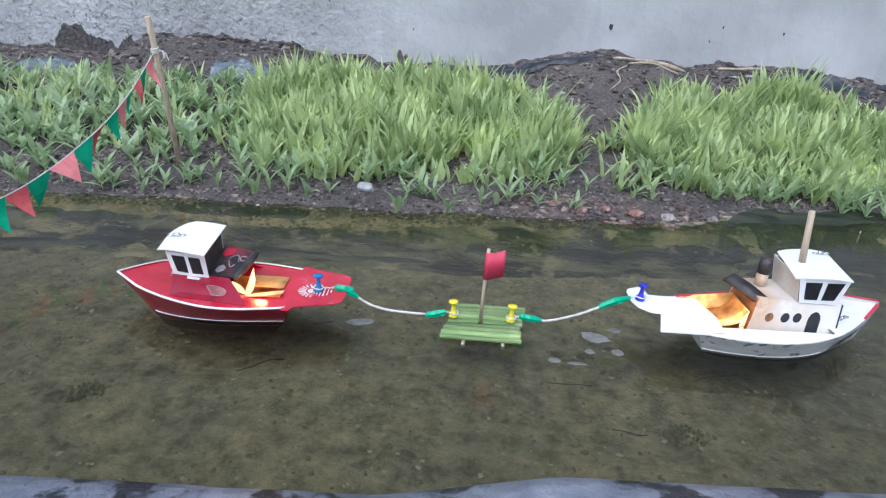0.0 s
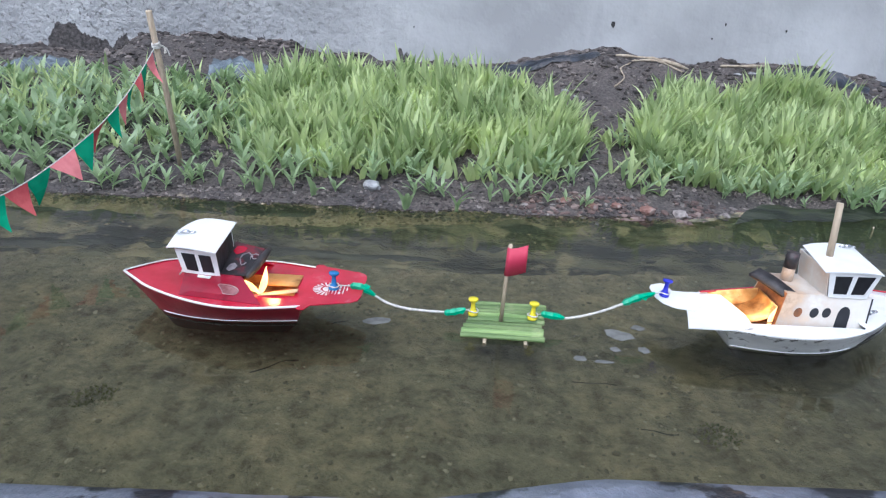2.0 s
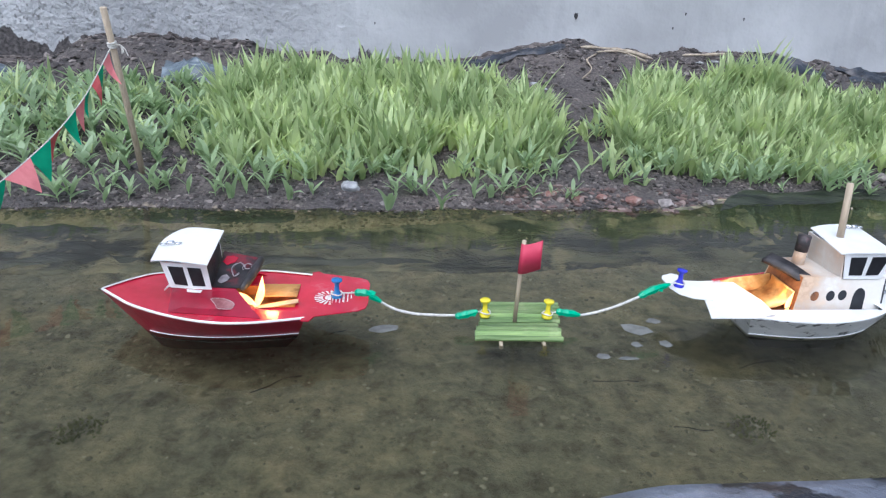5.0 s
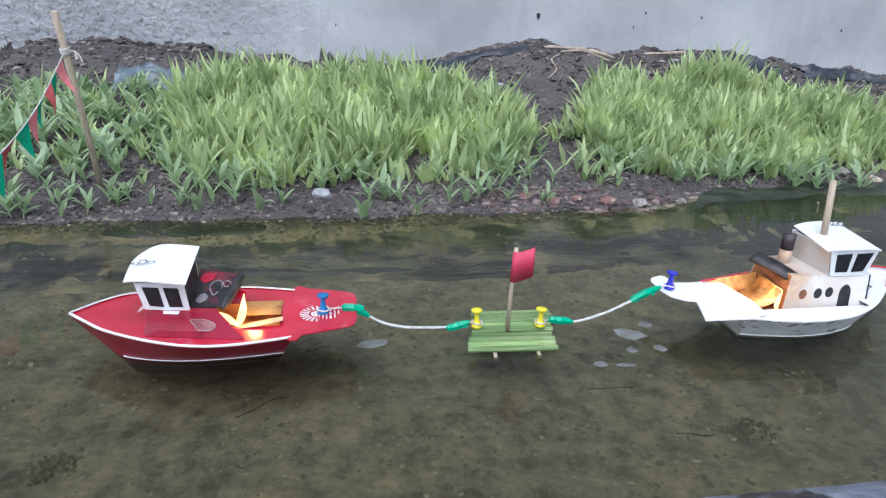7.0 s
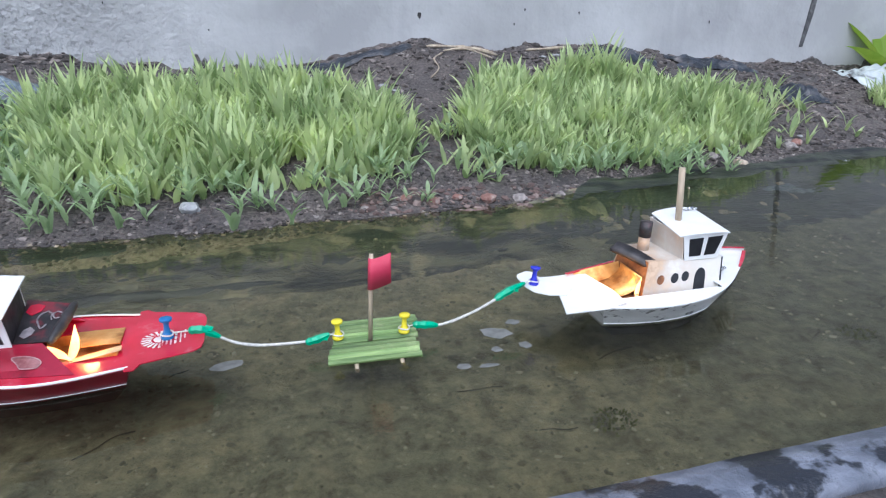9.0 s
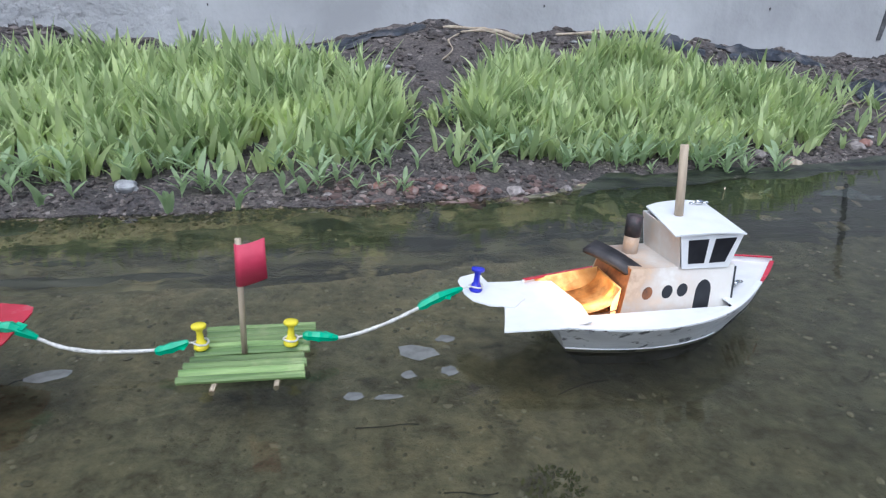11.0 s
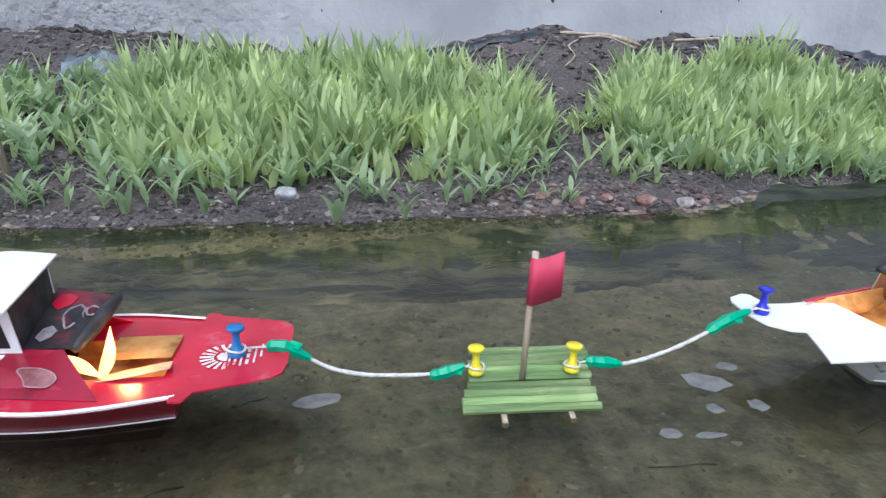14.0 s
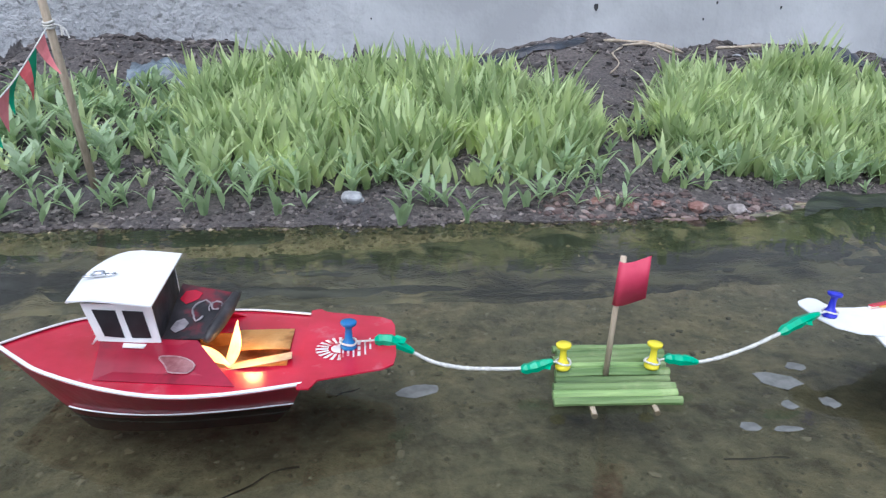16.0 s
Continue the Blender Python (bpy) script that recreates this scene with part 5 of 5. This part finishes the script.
for x, y, w in ((0.90, 2.18, 0.012), (0.93, 2.15, 0.008), (0.88, 2.14, 0.007), (1.58, 2.38, 0.014), (1.52, 2.36, 0.012), (2.42, 2.08, 0.012), (2.20, 1.83, 0.010)):
    set_down(rock(w, x * 9, 0.4, 2), x, y, -w * 0.2, PALE, "stone", "small whitish chip on dark soil", "stone", "pale chips", False)


def pebbles(name, count, box, sizes, mat, label, seed, on_bed=False):
    """Crumbs and grit strewn over a stretch of ground."""
    g = random.Random(seed)
    shapes = []
    for k in range(14):
        bm = bmesh.new()
        bmesh.ops.create_icosphere(bm, subdivisions=1, radius=1.0)
        for v in bm.verts:
            v.co *= g.uniform(0.6, 1.25)
            v.co.x *= 1.0 + 0.5 * (k % 3) / 2
            v.co.z *= 0.45 + 0.06 * (k % 7)
        shapes.append(([tuple(v.co) for v in bm.verts], [tuple(v.index for v in f.verts) for f in bm.faces]))
        bm.free()
    vs, fs = [], []
    for _ in range(count):
        x, y = g.uniform(box[0], box[1]), g.uniform(box[2], box[3])
        z = ground_z(x, y)
        if (on_bed is None and not -0.028 < z < -0.002) or (on_bed is not None and (z < -0.012) != on_bed) or wobble(x, y, 13.0, seed) < -0.25:
            continue
        r = sizes[0] + (sizes[1] - sizes[0]) * g.random() ** 3.0
        turn = g.uniform(0, 6.28)
        c, s = math.cos(turn), math.sin(turn)
        pv, pf = g.choice(shapes)
        st = len(vs)
        vs.extend([(x + r * (c * a - s * b), y + r * (s * a + c * b), z + r * (d + 0.1)) for a, b, d in pv])
        fs.extend([tuple(i + st for i in f) for f in pf])
    ob = stuff(name, vs, fs, mat, label, "pebbles")
    ob.data.polygons.foreach_set("use_smooth", [False] * len(fs))
    return ob


def crumb_material(name, a, b, c):
    m, nodes, links, p = material(name)
    geo = nodes.new("ShaderNodeNewGeometry")
    ramp = nodes.new("ShaderNodeValToRGB")
    ramp.color_ramp.elements[0].color, ramp.color_ramp.elements[1].color = (*a, 1), (*c, 1)
    e = ramp.color_ramp.elements.new(0.7)
    e.color = (*b, 1)
    links.new(geo.outputs["Random Per Island"], ramp.inputs["Fac"])
    links.new(ramp.outputs["Color"], p.inputs["Base Color"])
    p.inputs["Roughness"].default_value = 0.75
    return m


CRUMB = crumb_material("soil_crumbs", (0.022, 0.019, 0.018), (0.105, 0.086, 0.078), (0.25, 0.215, 0.195))
SILTY = crumb_material("silted_grit", (0.13, 0.120, 0.082), (0.22, 0.198, 0.135), (0.46, 0.42, 0.32))
pebbles("soil_crumbs", 34000, (-1.6, 3.3, 1.38, 1.74), (0.0011, 0.0068), CRUMB, "dark soil crumbs and grit along the water's edge", 31)
pebbles("soil_crumbs", 22000, (-1.3, 3.2, 1.7, 2.47), (0.0016, 0.011), CRUMB, "dark soil crumbs and clods on the bank", 32)
RUBBLE = crumb_material("brick_rubble", (0.06, 0.042, 0.037), (0.16, 0.105, 0.09), (0.25, 0.19, 0.165))
pebbles("brick_rubble", 420, (0.66, 1.24, 1.41, 1.54), (0.003, 0.012), RUBBLE, "reddish brick rubble pressed into the mud", 35)
pebbles("channel_grit", 11000, (-0.7, 2.2, 0.54, 1.25), (0.0007, 0.0046), SILTY, "grit and small stones on the silty bottom", 33, True)
TAN = crumb_material("tan_grit", (0.09, 0.070, 0.045), (0.28, 0.22, 0.14), (0.50, 0.41, 0.28))
pebbles("shallows_grit", 11000, (-1.3, 1.7, 1.27, 1.47), (0.0012, 0.0062), TAN, "tan grit and pebbles in the shallows", 36, None)
pebbles("wall_foot_clods", 700, (-1.6, 3.4, 2.40, 2.485), (0.006, 0.014), CRUMB, "dark clods of soil heaped along the wall", 34)

# sticks and a root on the heap
for pts, r in (([(1.10, 2.39, 0.005), (1.19, 2.40, 0.012), (1.27, 2.385, 0.010), (1.36, 2.39, 0.006)], 0.010), ([(1.15, 2.36, 0.004), (1.24, 2.37, 0.012), (1.33, 2.36, 0.006)], 0.006),
               ([(1.06, 2.20, 0.004), (1.10, 2.24, 0.010), (1.10, 2.30, 0.006), (1.14, 2.33, 0.010)], 0.005), ([(1.50, 1.44, 0.006), (1.515, 1.46, 0.022), (1.525, 1.48, 0.010)], 0.0035),
               ([(2.20, 1.95, 0.004), (2.27, 2.02, 0.012), (2.35, 2.05, 0.006)], 0.004), ([(1.48, 2.42, 0.006), (1.56, 2.40, 0.014), (1.64, 2.42, 0.006)], 0.008)):
    way = curve_points([(x, y, ground_z(x, y) + h) for x, y, h in pts], 12)
    r *= 0.6
    radii = [r * (0.6 + 0.7 * rng.random()) for _ in way]
    radii[0] = radii[-1] = r * 0.4
    lone("stick", tube(way, radii, 7), BARK, way[0], "dry pale broken stick lying on the soil", "stick", "dry sticks", True)


def crumpled(x, y, lx, ly, h, mat, label, seed, name="plastic_bag", turn=0.0):
    """A crumpled sheet of plastic lying on the ground."""
    bm = bmesh.new()
    n = 22
    base = ground_z(x, y)
    grid = []
    for j in range(n + 1):
        row = []
        for i in range(n + 1):
            u, v = i / n * 2 - 1, j / n * 2 - 1
            rim = max(0.0, 1 - (u * u + v * v) ** 0.5 * (0.9 + 0.3 * wobble(u, v, 1.7, seed)))
            px = u * lx / 2 * (1 + 0.25 * wobble(u, v, 1.3, seed + 2))
            py = v * ly / 2 * (1 + 0.25 * wobble(u, v, 1.3, seed + 4))
            c, s = math.cos(turn), math.sin(turn)
            gx, gy = x + c * px - s * py, min(y + s * px + c * py, WALL_Y - 0.008)
            ridge = abs(wobble(u, v, 3.1, seed + 1)) + 0.5 * abs(wobble(u, v, 7.0, seed + 3))
            row.append(bm.verts.new((gx, gy, ground_z(gx, gy) + 0.003 + 0.7 * h * min(1, rim * 2.0) * (0.5 + 0.7 * ridge))))
        grid.append(row)
    for j in range(n):
        for i in range(n):
            bm.faces.new((grid[j][i], grid[j][i + 1], grid[j + 1][i + 1], grid[j + 1][i]))
    return lone(name, bm, mat, (x, y, base), label, "plastic bag", "plastic litter", True)


BAG = surface("dusty_black_plastic", (0.008, 0.010, 0.014), (0.040, 0.048, 0.065), 26.0, 0.30, (0.13, 0.12, 0.12), 16.0, 0.6, 0.004, spot_range=(0.55, 0.7))
HAZY = surface("hazy_blue_plastic", (0.07, 0.09, 0.11), (0.18, 0.22, 0.25), 22.0, 0.3, (0.05, 0.06, 0.07), 14.0, 0.6, 0.004, spot_range=(0.5, 0.65))
crumpled(1.82, 2.36, 0.28, 0.12, 0.042, BAG, "crumpled black plastic bag half buried by the wall", 2)
crumpled(2.26, 2.38, 0.36, 0.11, 0.032, BAG, "torn black plastic sheet half buried by the wall", 5)
crumpled(2.48, 2.15, 0.20, 0.12, 0.045, BAG, "crumpled dark plastic scrap on the soil", 8)
crumpled(-0.76, 2.20, 0.24, 0.13, 0.070, HAZY, "hazy blue-grey plastic bag on the soil behind the seedlings", 11)
crumpled(-0.13, 2.21, 0.22, 0.10, 0.048, HAZY, "hazy blue-grey plastic bag on the soil behind the grass", 14)
crumpled(-1.15, 2.12, 0.16, 0.10, 0.030, HAZY, "hazy plastic scrap on the soil", 17)
crumpled(0.84, 2.40, 0.40, 0.07, 0.018, BAG, "strip of black plastic sheet along the wall's foot", 20)
crumpled(1.30, 1.475, 0.16, 0.035, 0.010, BAG, "strip of black plastic half sunk in the mud", 23, turn=0.12)
crumpled(1.825, 1.463, 0.17, 0.035, 0.012, HAZY, "pale wet strip of plastic at the water's edge", 29, turn=-0.15)
crumpled(3.10, 2.30, 0.45, 0.20, 0.080, surface("pale_plastic_sheet", (0.38, 0.42, 0.43), (0.55, 0.58, 0.58), 22.0, 0.35, (0.12, 0.13, 0.14), 12.0, 0.6, 0.004), "pale crumpled plastic sheet on the bank", 26)

# the large leaves at the far end
vs, fs = [], []
for a, tilt, ln, w in ((3.3, 0.9, 0.34, 0.10), (2.5, 0.5, 0.36, 0.11), (4.1, 1.2, 0.30, 0.09), (1.2, 0.4, 0.32, 0.09)):
    blade(vs, fs, (3.17, 2.40, ground_z(3.17, 2.40) - 0.005), (a, tilt), ln, w, 0.7, 0.18, 8)
me = bpy.data.meshes.new("leafy_plant")
me.from_pydata(vs, [], fs)
me.materials.append(leaf_material("large_leaf", (0.14, 0.26, 0.02), (0.26, 0.38, 0.04), (0.32, 0.42, 0.06)))
tagged(new("leafy_plant", me), "plant with large yellow-green leaves by the wall", "plant")


def water_weed(x, y, seed):
    """A lone seedling that stands in the water's edge and bends over."""
    g = random.Random(seed)
    vs, fs = [], []
    z = ground_z(x, y) - 0.003
    for k in range(3):
        blade(vs, fs, (x + g.uniform(-0.004, 0.004), y, z), (g.uniform(3.4, 6.0), g.uniform(0.1, 0.5)), g.uniform(0.06, 0.085), 0.015, g.uniform(0.5, 1.8))
    me = bpy.data.meshes.new("seedling")
    me.from_pydata([(a - x, b - y, c - z) for a, b, c in vs], [], fs)
    me.materials.append(BROAD)
    ob = new("seedling", me)
    ob.location = (x, y, z)
    return tagged(ob, "pale green seedling bent over at the water's edge", "seedling", "lone seedlings")


for i, (x, y) in enumerate(((0.546, 1.428), (0.43, 1.418), (0.10, 1.455), (-0.42, 1.44), (-0.62, 1.45), (-0.50, 1.425), (0.22, 1.46), (0.66, 1.47))):
    water_weed(x, y, i + 40)

# weed on the bottom
for x, y, s in ((0.063, 0.731, 1), (1.35, 0.80, 2), (0.86, 0.70, 3)):
    g = random.Random(s)
    vs, fs = [], []
    for _ in range(160):
        a, r = g.uniform(0, 6.28), 0.028 * g.random() ** 0.6
        px, py = x + r * math.cos(a), y + r * math.sin(a)
        blade(vs, fs, (px, py, ground_z(px, py)), (g.uniform(0, 6.28), g.uniform(0.2, 1.3)), g.uniform(0.003, 0.008), 0.004, 0.5, 0.2, 2)
    stuff("water_moss", vs, fs, leaf_material("moss", (0.06, 0.08, 0.02), (0.16, 0.17, 0.06), (0.20, 0.20, 0.09)), "tuft of olive moss on the channel bottom", "moss")

# twigs and rotted scraps on the channel bottom
g = random.Random(9)
for k in range(9):
    x, y, a, ln = g.uniform(-0.1, 1.7), g.uniform(0.66, 1.08), g.uniform(-0.2, 0.9), g.uniform(0.02, 0.07)
    pts = []
    for u in (-0.5, -0.15, 0.2, 0.5):
        px, py = x + ln * u * math.cos(a) + g.uniform(-0.003, 0.003), y + ln * u * math.sin(a) + g.uniform(-0.003, 0.003)
        pts.append((px, py, ground_z(px, py) + 0.002))
    way = curve_points(pts, 8)
    lone("twig", tube(way, [0.0009 * (0.5 + 0.6 * g.random()) for _ in way], 5), surface("rotted_twig", (0.022, 0.022, 0.017), (0.065, 0.060, 0.043), 50.0, 0.8) if k == 0 else bpy.data.materials["rotted_twig"],
         way[0], "thin dark sunken twig on the silt", "twig", "sunken twigs")
